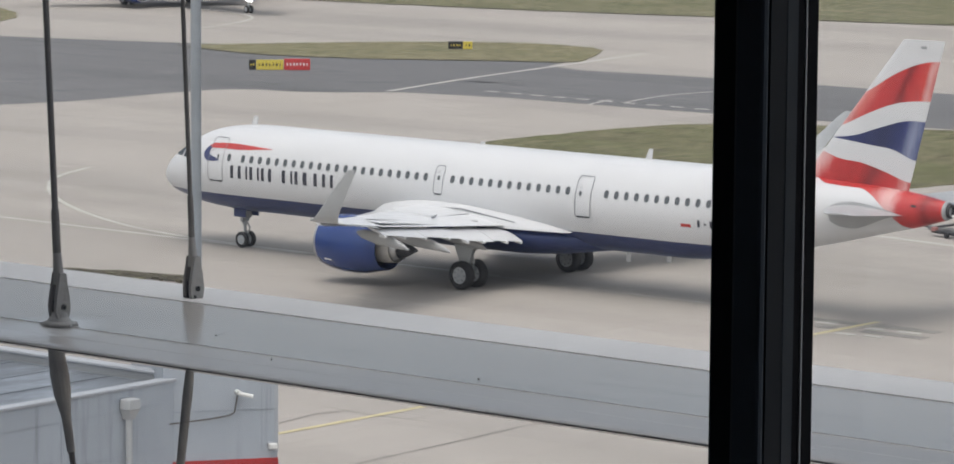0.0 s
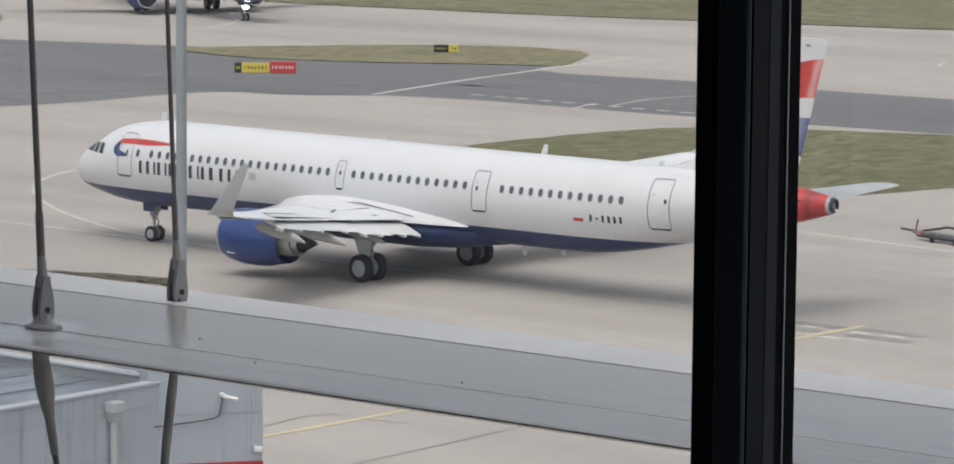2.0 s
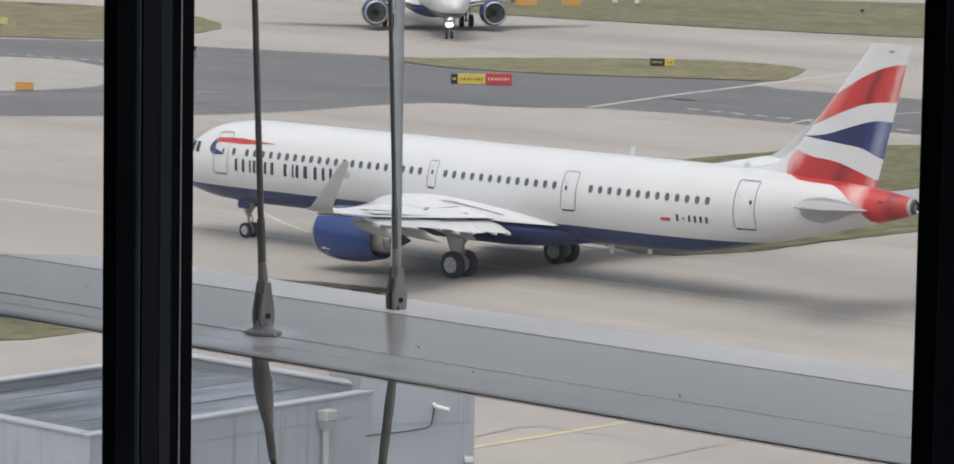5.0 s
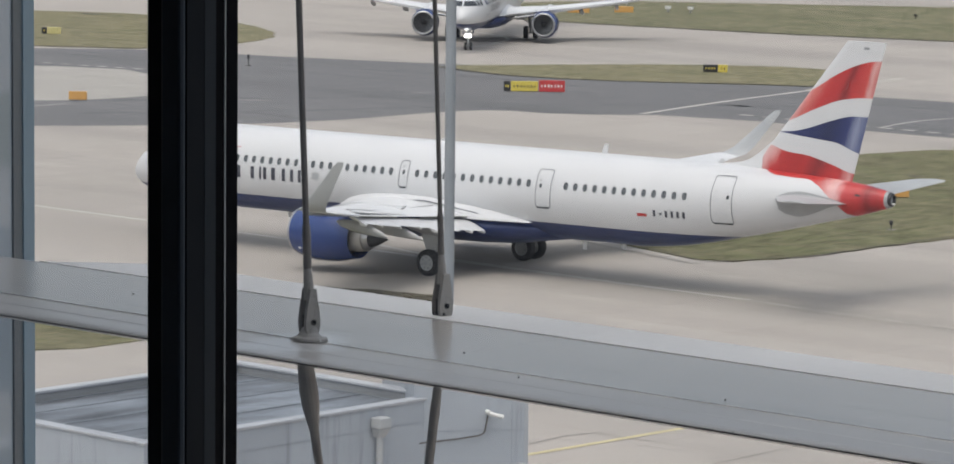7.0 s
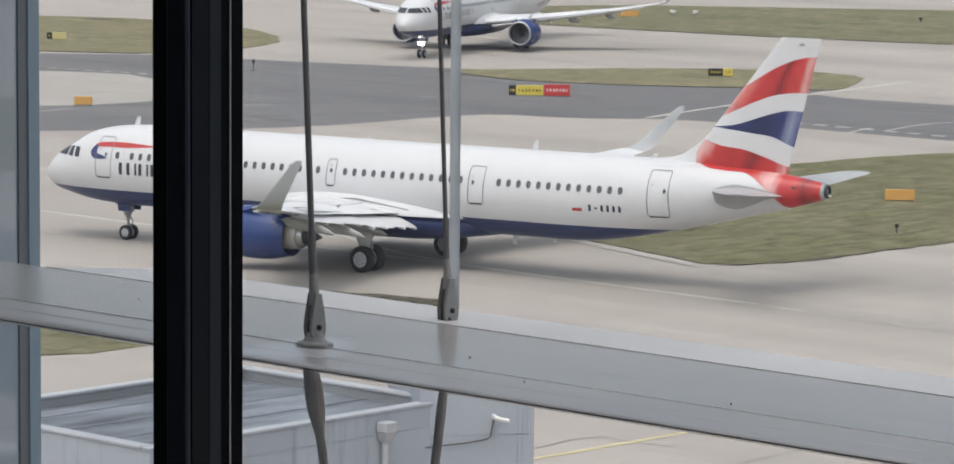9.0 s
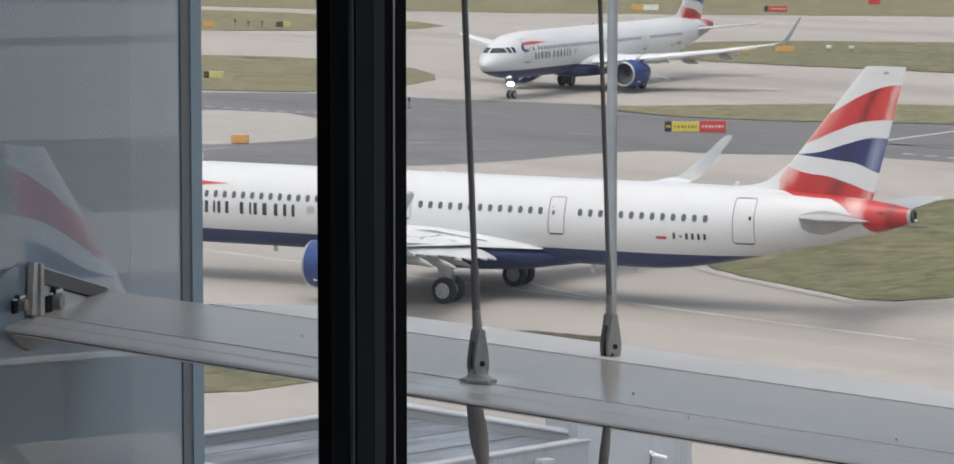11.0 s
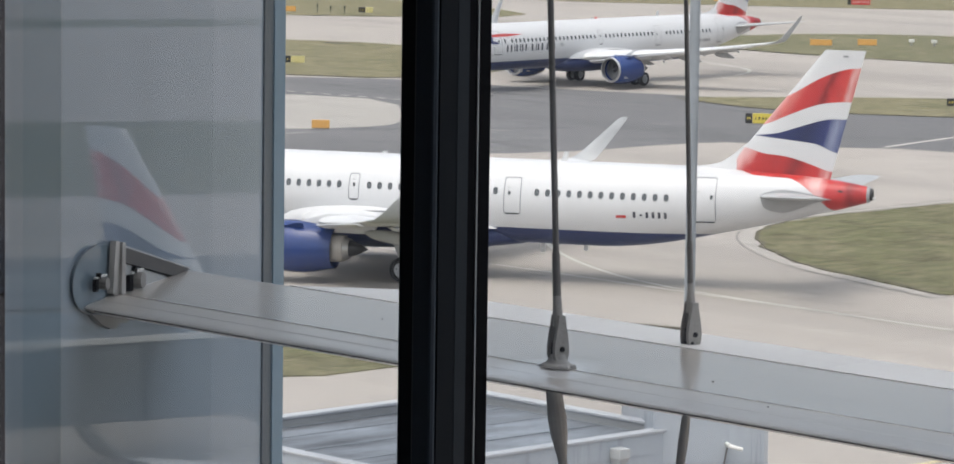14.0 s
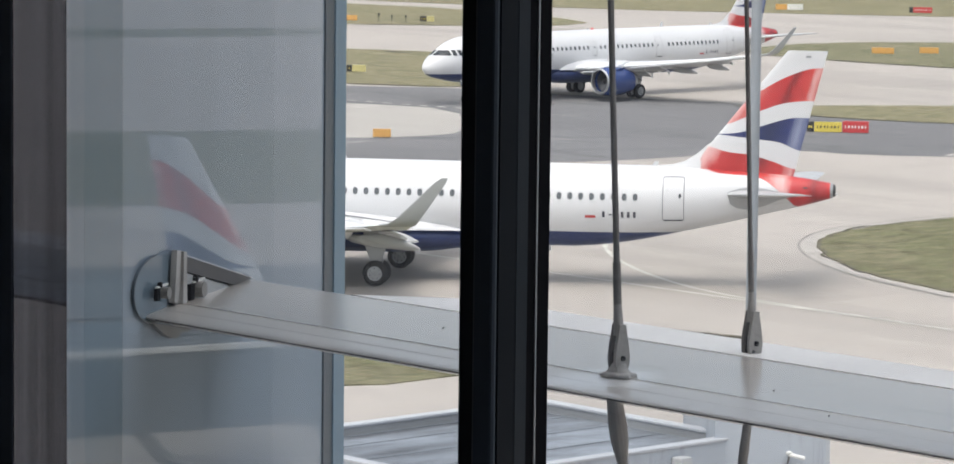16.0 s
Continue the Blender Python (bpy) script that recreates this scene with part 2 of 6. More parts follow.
def flag_paint(name, stops, chord=True):
    """Airbrushed livery paint: its tones run across the fin's chord (or along the tail cone), with uneven folds."""
    m, n, l, p = nodes_of(name)
    tc, sp = n.new("ShaderNodeTexCoord"), n.new("ShaderNodeSeparateXYZ")
    l.new(tc.outputs["Object"], sp.inputs[0])
    x, z = sp.outputs[0], sp.outputs[2]
    a = noise_of(n, l, 1.4, 3, 0.5, stretch=(1.0, 0.1, 0.5), turn=(0, 0.5, 0))
    if chord:
        le = sums(n, l, z, 0.80, 37.74 - 6.61 * 0.80 - 21.97)
        te = sums(n, l, z, 0.255, 42.26 - 5.5 * 0.255 - 21.97)
        u = both(n, l, both(n, l, x, le, "SUBTRACT"), both(n, l, te, le, "SUBTRACT"), "DIVIDE")
    else:
        u = sums(n, l, both(n, l, x, sums(n, l, z, 0.12, -0.6), "ADD"), 1 / 6.2, -(38.0 - 21.97) / 6.2)
    u = both(n, l, u, sums(n, l, a, 0.16, -0.08), "ADD")
    c = fade(n, l, u, stops)
    b = noise_of(n, l, 3.0, 4, 0.6, stretch=(1.0, 0.1, 0.25), turn=(0, 0.5, 0))
    c = mix_color(n, l, sums(n, l, ramp(n, l, b, 0.45, 0.8), 0.35, 0.0), c, tuple(0.6 * v for v in stops[len(stops) // 2][1]))
    l.new(c, p.inputs["Base Color"])
    p.inputs["Roughness"].default_value = 0.32
    return m


RED = painted("red_paint", (0.54, 0.05, 0.045), 0.32, vary=0.12, scale=0.9)
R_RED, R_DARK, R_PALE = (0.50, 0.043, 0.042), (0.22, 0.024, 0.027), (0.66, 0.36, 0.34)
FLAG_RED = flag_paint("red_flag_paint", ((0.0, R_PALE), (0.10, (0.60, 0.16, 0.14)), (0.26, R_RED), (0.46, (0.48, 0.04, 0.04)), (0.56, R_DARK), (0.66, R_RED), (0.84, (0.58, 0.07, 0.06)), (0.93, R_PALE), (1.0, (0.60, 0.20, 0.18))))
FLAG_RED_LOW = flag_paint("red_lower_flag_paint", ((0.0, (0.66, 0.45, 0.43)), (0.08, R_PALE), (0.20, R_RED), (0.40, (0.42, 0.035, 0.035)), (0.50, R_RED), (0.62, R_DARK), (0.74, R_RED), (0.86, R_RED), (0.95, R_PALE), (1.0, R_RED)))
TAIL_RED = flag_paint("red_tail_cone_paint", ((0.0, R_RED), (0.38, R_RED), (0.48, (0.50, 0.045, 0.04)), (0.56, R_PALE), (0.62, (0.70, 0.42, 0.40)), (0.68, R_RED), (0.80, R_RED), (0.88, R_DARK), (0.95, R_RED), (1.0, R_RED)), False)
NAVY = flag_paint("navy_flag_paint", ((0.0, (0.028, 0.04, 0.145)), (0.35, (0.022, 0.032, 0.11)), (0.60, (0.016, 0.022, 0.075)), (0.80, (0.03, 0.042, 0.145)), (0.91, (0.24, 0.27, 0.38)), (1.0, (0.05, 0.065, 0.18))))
RIBBON_BLUE = painted("navy_ribbon_paint", (0.028, 0.038, 0.13), 0.3, vary=0.08)
WING_GREY = painted("wing_grey_paint", (0.70, 0.71, 0.715), 0.35, vary=0.06)
PALE_GREY = painted("pale_grey_paint", (0.44, 0.455, 0.46), 0.4, vary=0.08)
FAIRING_GREY = painted("fairing_grey_paint", (0.40, 0.405, 0.405), 0.4, vary=0.12)
TOW_GREY = painted("worn_tow_bar_paint", (0.24, 0.24, 0.235), 0.6, vary=0.3, scale=2)
FAN_GREY = painted("titanium_fan_blade", (0.16, 0.165, 0.17), 0.4, metal=0.4, vary=0.1)
TAG_RED = painted("faded_red_tag", (0.48, 0.22, 0.20), 0.6, vary=0.2)
STRUT_GREY = painted("gear_leg_grey", (0.36, 0.37, 0.37), 0.45, vary=0.1)
BARE = painted("bare_metal", (0.55, 0.55, 0.55), 0.35, metal=0.9, vary=0.08)
HOT = painted("heat_stained_metal", (0.58, 0.55, 0.51), 0.42, metal=0.15, vary=0.15)
DARK_METAL = painted("sooty_metal", (0.05, 0.05, 0.052), 0.5, metal=0.3, vary=0.15)
TYRE = painted("tyre_rubber", (0.028, 0.028, 0.029), 0.85, vary=0.2, fine=8)
WINDOW = painted("cabin_window", (0.10, 0.11, 0.115), 0.15, vary=0.1)
COCKPIT = painted("cockpit_glass", (0.025, 0.03, 0.035), 0.08, vary=0.1)
SEAM = painted("door_seam", (0.26, 0.27, 0.28), 0.5, vary=0.1)
TITLE = painted("title_dark", (0.045, 0.048, 0.065), 0.4, vary=0.05)
LAMP_ON = emitter("landing_light", (1.0, 0.97, 0.9), 14.0)
BEACON = emitter("beacon_red", (0.6, 0.05, 0.04), 0.12)

MULLION = painted("black_anodised_aluminium", (0.010, 0.014, 0.019), 0.5, metal=0.0, spec=0.12, vary=0.12, stretch=(1, 1, 0.1))
MULLION_FACE = painted("blue_black_anodised_face", (0.06, 0.076, 0.096), 0.4, metal=0.0, spec=0.15, vary=0.15, stretch=(1, 1, 0.1))
MULLION_GREY = painted("grey_anodised_strip", (0.030, 0.038, 0.047), 0.5, metal=0.0, spec=0.15, vary=0.1, stretch=(1, 1, 0.1))
GASKET = painted("rubber_gasket", (0.008, 0.008, 0.010), 0.8, spec=0.08, vary=0.1)
TRIM_PALE = painted("bright_aluminium_bead", (0.32, 0.34, 0.36), 0.35, metal=0.5, vary=0.1)
PANE = clear_pane("window_glass")


def scuffed_steel(name, color, rough, spot=None):
    """Painted beam top: cloudy fading, broad soft smears of grime and small dark specks."""
    m, n, l, p = nodes_of(name)
    a, b = noise_of(n, l, 2.2, 2, 0.5, stretch=(0.6, 1, 1)), noise_of(n, l, 4.5, 2, 0.5, stretch=(0.3, 1.2, 1))
    d = noise_of(n, l, 45.0, 1, 0.4)
    c = mix_color(n, l, ramp(n, l, a, 0.25, 0.8), color, tuple(0.88 * v for v in color))
    c = mix_color(n, l, sums(n, l, ramp(n, l, b, 0.40, 0.85), 0.5, 0.0), c, tuple(0.80 * v for v in color))
    if spot:
        # chalky ring worn round a rod's base plate, with a dark smear beside it
        tc, vm = n.new("ShaderNodeTexCoord"), n.new("ShaderNodeVectorMath")
        vm.operation, vm.inputs[1].default_value = "DISTANCE", spot
        l.new(tc.outputs["Object"], vm.inputs[0])
        r = both(n, l, vm.outputs["Value"], sums(n, l, noise_of(n, l, 14.0, 4, 0.6, stretch=(0.5, 1, 1)), 0.22, -0.11), "ADD")
        c = mix_color(n, l, sums(n, l, ramp(n, l, r, 0.26, 0.10), 0.45, 0.0), c, tuple(0.72 * v for v in color))
        c = mix_color(n, l, sums(n, l, ramp(n, l, r, 0.16, 0.06), 0.9, 0.0), c, (0.78, 0.77, 0.75))
    c = mix_color(n, l, sums(n, l, ramp(n, l, d, 0.74, 0.80), 0.5, 0.0), c, (0.2, 0.2, 0.19))
    g = noise_of(n, l, 16.0, 5, 0.7, stretch=(0.07, 1, 1))
    c = mix_color(n, l, sums(n, l, ramp(n, l, g, 0.54, 0.74), 0.45, 0.0), c, tuple(0.65 * v for v in color))
    l.new(c, p.inputs["Base Color"])
    l.new(sums(n, l, noise_of(n, l, 3.0, 5, 0.65, stretch=(0.4, 1, 1)), 0.16, rough - 0.08), p.inputs["Roughness"])
    p.inputs["Metallic"].default_value, p.inputs["Specular IOR Level"].default_value = 0.35, 0.8
    return m


BEAM = scuffed_steel("grey_painted_steel", (0.67, 0.625, 0.572), 0.20, (-6.70, 6.53, 21.178))
BEAM_LIP = scuffed_steel("weathered_steel_lip", (0.64, 0.60, 0.55), 0.30, (-6.68, 6.47, 21.176))
BEAM_CAP = painted("pale_steel_cap", (0.755, 0.745, 0.73), 0.5, vary=0.07, scale=1.5)
ROD = painted("dark_steel_rod", (0.15, 0.14, 0.13), 0.45, metal=0.25, vary=0.2, fine=50)
ROD_PALE = painted("galvanised_tube", (0.34, 0.37, 0.395), 0.4, metal=0.3, vary=0.12, fine=40)
FORK = painted("cast_steel_fork", (0.335, 0.322, 0.305), 0.5, metal=0.2, vary=0.2, fine=60, bump=0.3)
ROOM = painted("grey_room_lining", (0.34, 0.35, 0.365), 0.8, vary=0.1)
CLAD = painted("grey_cladding", (0.33, 0.37, 0.40), 0.45, vary=0.06)
EDGE_TRIM = painted("blue_grey_edge_trim", (0.155, 0.26, 0.345), 0.35, metal=0.3, vary=0.08, stretch=(1, 1, 0.1))
EDGE_DARK = painted("dark_glazing_frame", (0.06, 0.085, 0.105), 0.35, metal=0.3, vary=0.08, stretch=(1, 1, 0.1))


def streaked_panel(name, color):
    """Painted sheet with dark rain streaks running down it and cloudy fading."""
    m, n, l, p = nodes_of(name)
    a, b = noise_of(n, l, 0.7, 5, 0.6), noise_of(n, l, 7.0, 5, 0.7, stretch=(1, 1, 0.07))
    d = noise_of(n, l, 1.2, 4, 0.6, stretch=(1, 1, 0.5))
    c = mix_color(n, l, ramp(n, l, a, 0.35, 0.7), color, tuple(0.88 * v for v in color))
    s = both(n, l, ramp(n, l, b, 0.52, 0.72), ramp(n, l, d, 0.36, 0.56), "MULTIPLY")
    c = mix_color(n, l, sums(n, l, s, 0.85, 0.0), c, tuple(0.50 * v for v in color))
    l.new(c, p.inputs["Base Color"])
    p.inputs["Roughness"].default_value = 0.5
    return m


HUT_WALL = streaked_panel("pale_grey_metal_panel", (0.39, 0.425, 0.465))
HUT_ROOF = painted("grey_roof_membrane", (0.225, 0.252, 0.285), 0.55, vary=0.45, scale=1.6, fine=5, stretch=(1, 0.2, 1))
HUT_JOINT = painted("sheet_joint_grey", (0.31, 0.34, 0.37), 0.5, vary=0.15)
HUT_SEAM = painted("roof_seam_grey", (0.195, 0.22, 0.245), 0.6, vary=0.15)
HUT_CAP = painted("pale_parapet_cap", (0.43, 0.45, 0.475), 0.45, vary=0.1)
HUT_RED = painted("red_band_paint", (0.42, 0.03, 0.03), 0.4, vary=0.1)
SIGN_YELLOW = painted("sign_yellow", (0.68, 0.55, 0.09), 0.5, vary=0.05)
SIGN_RED = painted("sign_red", (0.55, 0.05, 0.05), 0.5, vary=0.05)
SIGN_BLACK = painted("sign_black", (0.02, 0.02, 0.02), 0.5, vary=0.05)
SIGN_FADED = painted("faded_sign_yellow", (0.60, 0.54, 0.24), 0.6, vary=0.1)
SIGN_ORANGE = painted("sign_orange", (0.66, 0.36, 0.10), 0.5, vary=0.06)
SIGN_WHITE = painted("sign_white", (0.75, 0.75, 0.72), 0.5, vary=0.05)


def mirror_glass(name, color, rough, metal, streak=1.2, depth=0.8):
    """Coated glass of the wing wall: reflects the apron, with faint streaks of dirt."""
    m, n, l, p = nodes_of(name)
    a = noise_of(n, l, streak, 5, stretch=(1, 1, 0.15 if streak < 5 else 0.012))
    l.new(mix_color(n, l, ramp(n, l, a, 0.3, 0.75), color, tuple(depth * v for v in color)), p.inputs["Base Color"])
    b = noise_of(n, l, 9.0, 6, 0.7, stretch=(1, 1, 0.3))
    rr = n.new("ShaderNodeMapRange")
    rr.inputs[1].default_value, rr.inputs[2].default_value, rr.inputs[3].default_value, rr.inputs[4].default_value = 0.35, 0.75, rough, rough + 0.014
    l.new(b, rr.inputs[0])
    l.new(rr.outputs[0], p.inputs["Roughness"])
    p.inputs["Metallic"].default_value, p.inputs["Specular IOR Level"].default_value = metal, 0.34
    return m


BASE_PALE = painted("chalky_base_plate", (0.46, 0.45, 0.435), 0.7, vary=0.25, scale=12, fine=60)
WEB_GREY = painted("dull_grey_web", (0.50, 0.482, 0.455), 0.6, vary=0.2, scale=9, fine=50)
ARM_GREY = painted("dark_grey_arm", (0.075, 0.075, 0.08), 0.5, vary=0.2)
DARK_PLATE = painted("dark_cast_plate", (0.10, 0.115, 0.125), 0.4, vary=0.3, scale=9, fine=50)
JAMB = mirror_glass("streaked_jamb_glass", (0.125, 0.13, 0.152), 0.03, 0.8, 26.0, 0.35)
# one coated glass; the tints carry haze and lighter or darker reflected bands
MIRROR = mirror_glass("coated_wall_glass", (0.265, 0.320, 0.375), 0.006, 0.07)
MIRROR_HAZE = mirror_glass("haze_tinted_wall_glass", (0.295, 0.350, 0.405), 0.03, 0.07)
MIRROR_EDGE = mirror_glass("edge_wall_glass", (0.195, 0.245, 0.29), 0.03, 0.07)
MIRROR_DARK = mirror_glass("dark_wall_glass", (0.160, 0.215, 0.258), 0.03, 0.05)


# ---------------------------------------------------------------- mesh helpers
def mesh_of(name, bm, material, smooth=False):
    me = bpy.data.meshes.new(name)
    bmesh.ops.recalc_face_normals(bm, faces=bm.faces)
    bm.to_mesh(me)
    bm.free()
    for m in material if isinstance(material, (list, tuple)) else (material,):
        me.materials.append(m)
    if smooth:
        me.polygons.foreach_set("use_smooth", [True] * len(me.polygons))
        me.set_sharp_from_angle(angle=radians(40))
    return me


def part(name, bm, material, parent=None, label="", smooth=False):
    ob = new(name, mesh_of(name, bm, material, smooth))
    if parent is not None:
        ob.parent = parent
    return tagged(ob, label) if label else ob


def thing(name, m, label, category, group="", kind=""):
    ob = new(name)
    ob.matrix_basis = m
    return tagged(ob, label, category, group, kind)


def box(bm, x0, x1, y0, y1, z0, z1, bevel=0.0, mat=0):
    r = bmesh.ops.create_cube(bm, size=1.0, matrix=Matrix.Translation(((x0 + x1) / 2, (y0 + y1) / 2, (z0 + z1) / 2)) @ Matrix.Diagonal((x1 - x0, y1 - y0, z1 - z0, 1)))
    faces = {f for v in r["verts"] for f in v.link_faces}
    for f in faces:
        f.material_index = mat
    if bevel:
        edges = list({e for v in r["verts"] for e in v.link_edges})
        bmesh.ops.bevel(bm, geom=edges, offset=bevel, segments=2, affect="EDGES", profile=0.5)
    return bm


def boxes(*rows, bevel=0.0):
    bm = bmesh.new()
    for r in rows:
        box(bm, *r, bevel=bevel)
    return bm


def tube(bm, a, b, r0, r1=None, seg=12):
    """A closed round bar from a to b."""
    a, b = Vector(a), Vector(b)
    q = (b - a).to_track_quat("Z", "Y").to_matrix().to_4x4()
    bmesh.ops.create_cone(bm, cap_ends=True, segments=seg, radius1=r0, radius2=r0 if r1 is None else r1, depth=(b - a).length, matrix=Matrix.Translation((a + b) / 2) @ q)
    return bm


def lathe(bm, profile, axis, centre, seg=32, close=False):
    """Turns (along, radius) pairs round an axis ('x' or 'y') through centre."""
    rings = []
    for along, r in profile:
        ring = []
        for k in range(seg):
            c, s = math.cos(2 * math.pi * k / seg), math.sin(2 * math.pi * k / seg)
            p = (along, r * c, r * s) if axis == "x" else (r * c, along, r * s) if axis == "y" else (r * c, r * s, along)
            ring.append(bm.verts.new(Vector(p) + Vector(centre)))
        rings.append(ring)
    for a, b in zip(rings, rings[1:] + (rings[:1] if close else [])):
        for k in range(seg):
            bm.faces.new((a[k], a[(k + 1) % seg], b[(k + 1) % seg], b[k]))
    if not close:
        for ring in (rings[0], rings[-1]):
            bm.faces.new(ring)
    return bm


def loft(bm, rings, cap=True, mats=None):
    vs = [[bm.verts.new(p) for p in r] for r in rings]
    for a, b in zip(vs, vs[1:]):
        k = len(a)
        for i in range(k):
            f = bm.faces.new((a[i], a[(i + 1) % k], b[(i + 1) % k], b[i]))
            if mats:
                f.material_index = mats(i)
    if cap:
        bm.faces.new(vs[0])
        bm.faces.new(vs[-1])
    return bm


def prism(points, z0, z1):
    bm = bmesh.new()
    loft(bm, [[(x, y, z0) for x, y in points], [(x, y, z1) for x, y in points]])
    return bm


def smooth_loop(points, times=2):
    """Rounds a closed outline by cutting its corners."""
    for _ in range(times):
        points = [tuple(a[k] + f * (b[k] - a[k]) for k in (0, 1)) for a, b in zip(points, points[1:] + points[:1]) for f in (0.25, 0.75)]
    return points


def ribbon(points, width, z, rounds=3):
    """A flat painted line along a way, smoothed."""
    for _ in range(rounds):
        points = [points[0]] + [tuple(a[k] + f * (b[k] - a[k]) for k in (0, 1)) for a, b in zip(points, points[1:]) for f in (0.25, 0.75)] + [points[-1]]
    bm, prev = bmesh.new(), None
    for i, p in enumerate(points):
        d = (Vector(points[min(i + 1, len(points) - 1)]) - Vector(points[max(i - 1, 0)])).normalized()
        o = Vector((-d.y, d.x)) * width / 2
        pair = [bm.verts.new((p[0] + s * o.x, p[1] + s * o.y, z)) for s in (1, -1)]
        if prev:
            bm.faces.new((prev[0], prev[1], pair[1], pair[0]))
        prev = pair
    return bm


# ---------------------------------------------------------------- the airfield
def flat(name, points, z, material, label, category, rounds=2, drop=0.3):
    """A surfaced area: a low slab whose top lies at z."""
    pts = smooth_loop(points, rounds) if rounds else points
    if "grass" in name:
        rnd = random.Random(len(points) * 7 + int(points[0][0]))
        out = []
        for (ax, ay), (bx, by) in zip(pts, pts[1:] + pts[:1]):
            n = max(1, min(40, int(math.hypot(bx - ax, by - ay) / 1.2)))
            for i in range(n):
                out.append((ax + (bx - ax) * i / n + rnd.uniform(-0.16, 0.16), ay + (by - ay) * i / n + rnd.uniform(-0.16, 0.16)))
        pts = out
    ob = part(name, prism(pts, z - drop, z), material)
    return tagged(ob, label, category, kind="structure")


def airfield():
    g = bmesh.new()
    bmesh.ops.create_grid(g, x_segments=12, y_segments=12, size=2600)
    tagged(part("ground", g, CONCRETE), "pale weathered concrete taxiways reaching across the airfield", "ground", kind="structure")
    flat("taxiway_asphalt", [(-262, 196), (-247, 208), (-240, 214.6), (-230, 216.6), (-210.5, 222.6), (-200, 228), (-186, 234), (-178, 231), (-175.2, 222.2), (-160.5, 224.1), (-139, 224.4), (-60, 226),
        (-60, 204), (-125, 202.2), (-143, 200), (-167, 200.2), (-173.6, 193.6), (-179, 193), (-180.4, 188.3), (-180.2, 178.7), (-182, 172), (-186, 165), (-192, 158), (-215, 146), (-245, 150)], 0.006, ASPHALT,
        "dark grey asphalt taxiway crossing the concrete", "taxiway", 1)
    # asphalt out of direct view, added to darken the lower mirror of the wall
    flat("mirror_dark_asphalt", [(-64, 132), (-64, 181), (70, 186), (70, 131)], 0.006, ASPHALT, "dark asphalt area added to darken the glass wall's reflection", "road", 0)
    flat("grass_field", [(-86, 213), (-84, 264), (60, 268), (60, 211)], 0.05, GRASS_GREEN, "green grass field mirrored in the glass wall", "grass", 0)
    flat("grass_field", [(-125, 388), (-125, 404), (-50, 398), (-50, 384)], 0.05, GRASS_GREEN, "far strip of grass mirrored in the glass wall", "grass", 0)
    flat("concrete_patch", [(-260, 176), (-243, 187), (-232, 195.2), (-221.5, 198.2), (-207, 186), (-203, 181), (-205.2, 172.6), (-216, 160), (-245, 158)], 0.012, APRON, "pale concrete patch set into the asphalt", "taxiway", 1)
    flat("grass_verge", [(-141.8, 170), (-141.4, 156), (-138, 150.2), (-133.2, 145.6), (-126.4, 141.3), (-119.5, 139.2), (-113.2, 137.4), (-111.3, 142), (-111.2, 154), (-108.8, 175), (-98, 201.5), (-118, 202), (-127, 200.5), (-139.4, 195), (-142.1, 183)], 0.05, GRASS_VERGE,
        "green mown grass verge with a rounded nose beside the taxiway", "grass", 1)
    flat("grass_island", [(-211, 220.5), (-207.5, 225.4), (-202.5, 233.4), (-196.7, 239.1), (-190.3, 242.6), (-183, 241), (-180, 236), (-175.6, 228), (-182.4, 224.8), (-190.4, 219.6), (-198.1, 217), (-205, 217.8)], 0.05, GRASS,
        "yellowish grass island between taxiways", "grass", 1)
    flat("grass_field", [(-330, 190), (-310, 228), (-289, 243.2), (-277.5, 248), (-262, 246), (-246.5, 236.5), (-240.5, 226), (-240, 214.8), (-249.4, 209.6), (-275, 190), (-300, 165)], 0.05, GRASS, "yellowish grass field behind the asphalt", "grass", 1)
    flat("grass_field", [(-262, 273), (-270, 286), (-268, 302), (-249, 316), (-162, 374), (-138, 378), (-133, 300.5), (-178, 286.5), (-217.5, 275.6), (-244.5, 272)], 0.05, GRASS_GREEN, "green grass field beyond the far taxiway", "grass", 1)
    flat("grass_field", [(-470, 215), (-440, 280), (-363, 305.4), (-346, 309.3), (-314, 303), (-309, 292), (-316, 282.5), (-325, 273.3), (-400, 225)], 0.05, GRASS, "grass field with signs between taxiways", "grass", 1)
    flat("grass_field", [(-600, 300), (-400, 305), (-340, 321), (-301, 348.6), (-285, 360.7), (-150, 452), (100, 620), (100, 1500), (-1400, 1500), (-1400, 300)], 0.05, GRASS, "wide grass field beyond the runway", "grass", 1)
    flat("grass_near", [(-114.0, 117.9), (-118, 117.2), (-123, 115.4), (-140, 109), (-160, 95), (-140, 78), (-118, 90), (-112.9, 95.6), (-112.6, 101), (-112.8, 110)], 0.05, GRASS_VERGE, "rough grass patch beside the apron", "grass", 1)
    rnd = random.Random(11)
    way = [(-112.9 - 0.45 * k, 117.95 - 0.0085 * k * k + rnd.uniform(-0.3, 0.3)) for k in range(22)]
    tagged(part("earth_edge", ribbon(way, 1.5, 0.07, 1), DIRT), "ragged strip of bare dark earth at the grass edge", "earth", kind="structure")
    for k in range(44):
        x = -112.6 - 0.25 * k + rnd.uniform(-0.2, 0.2)
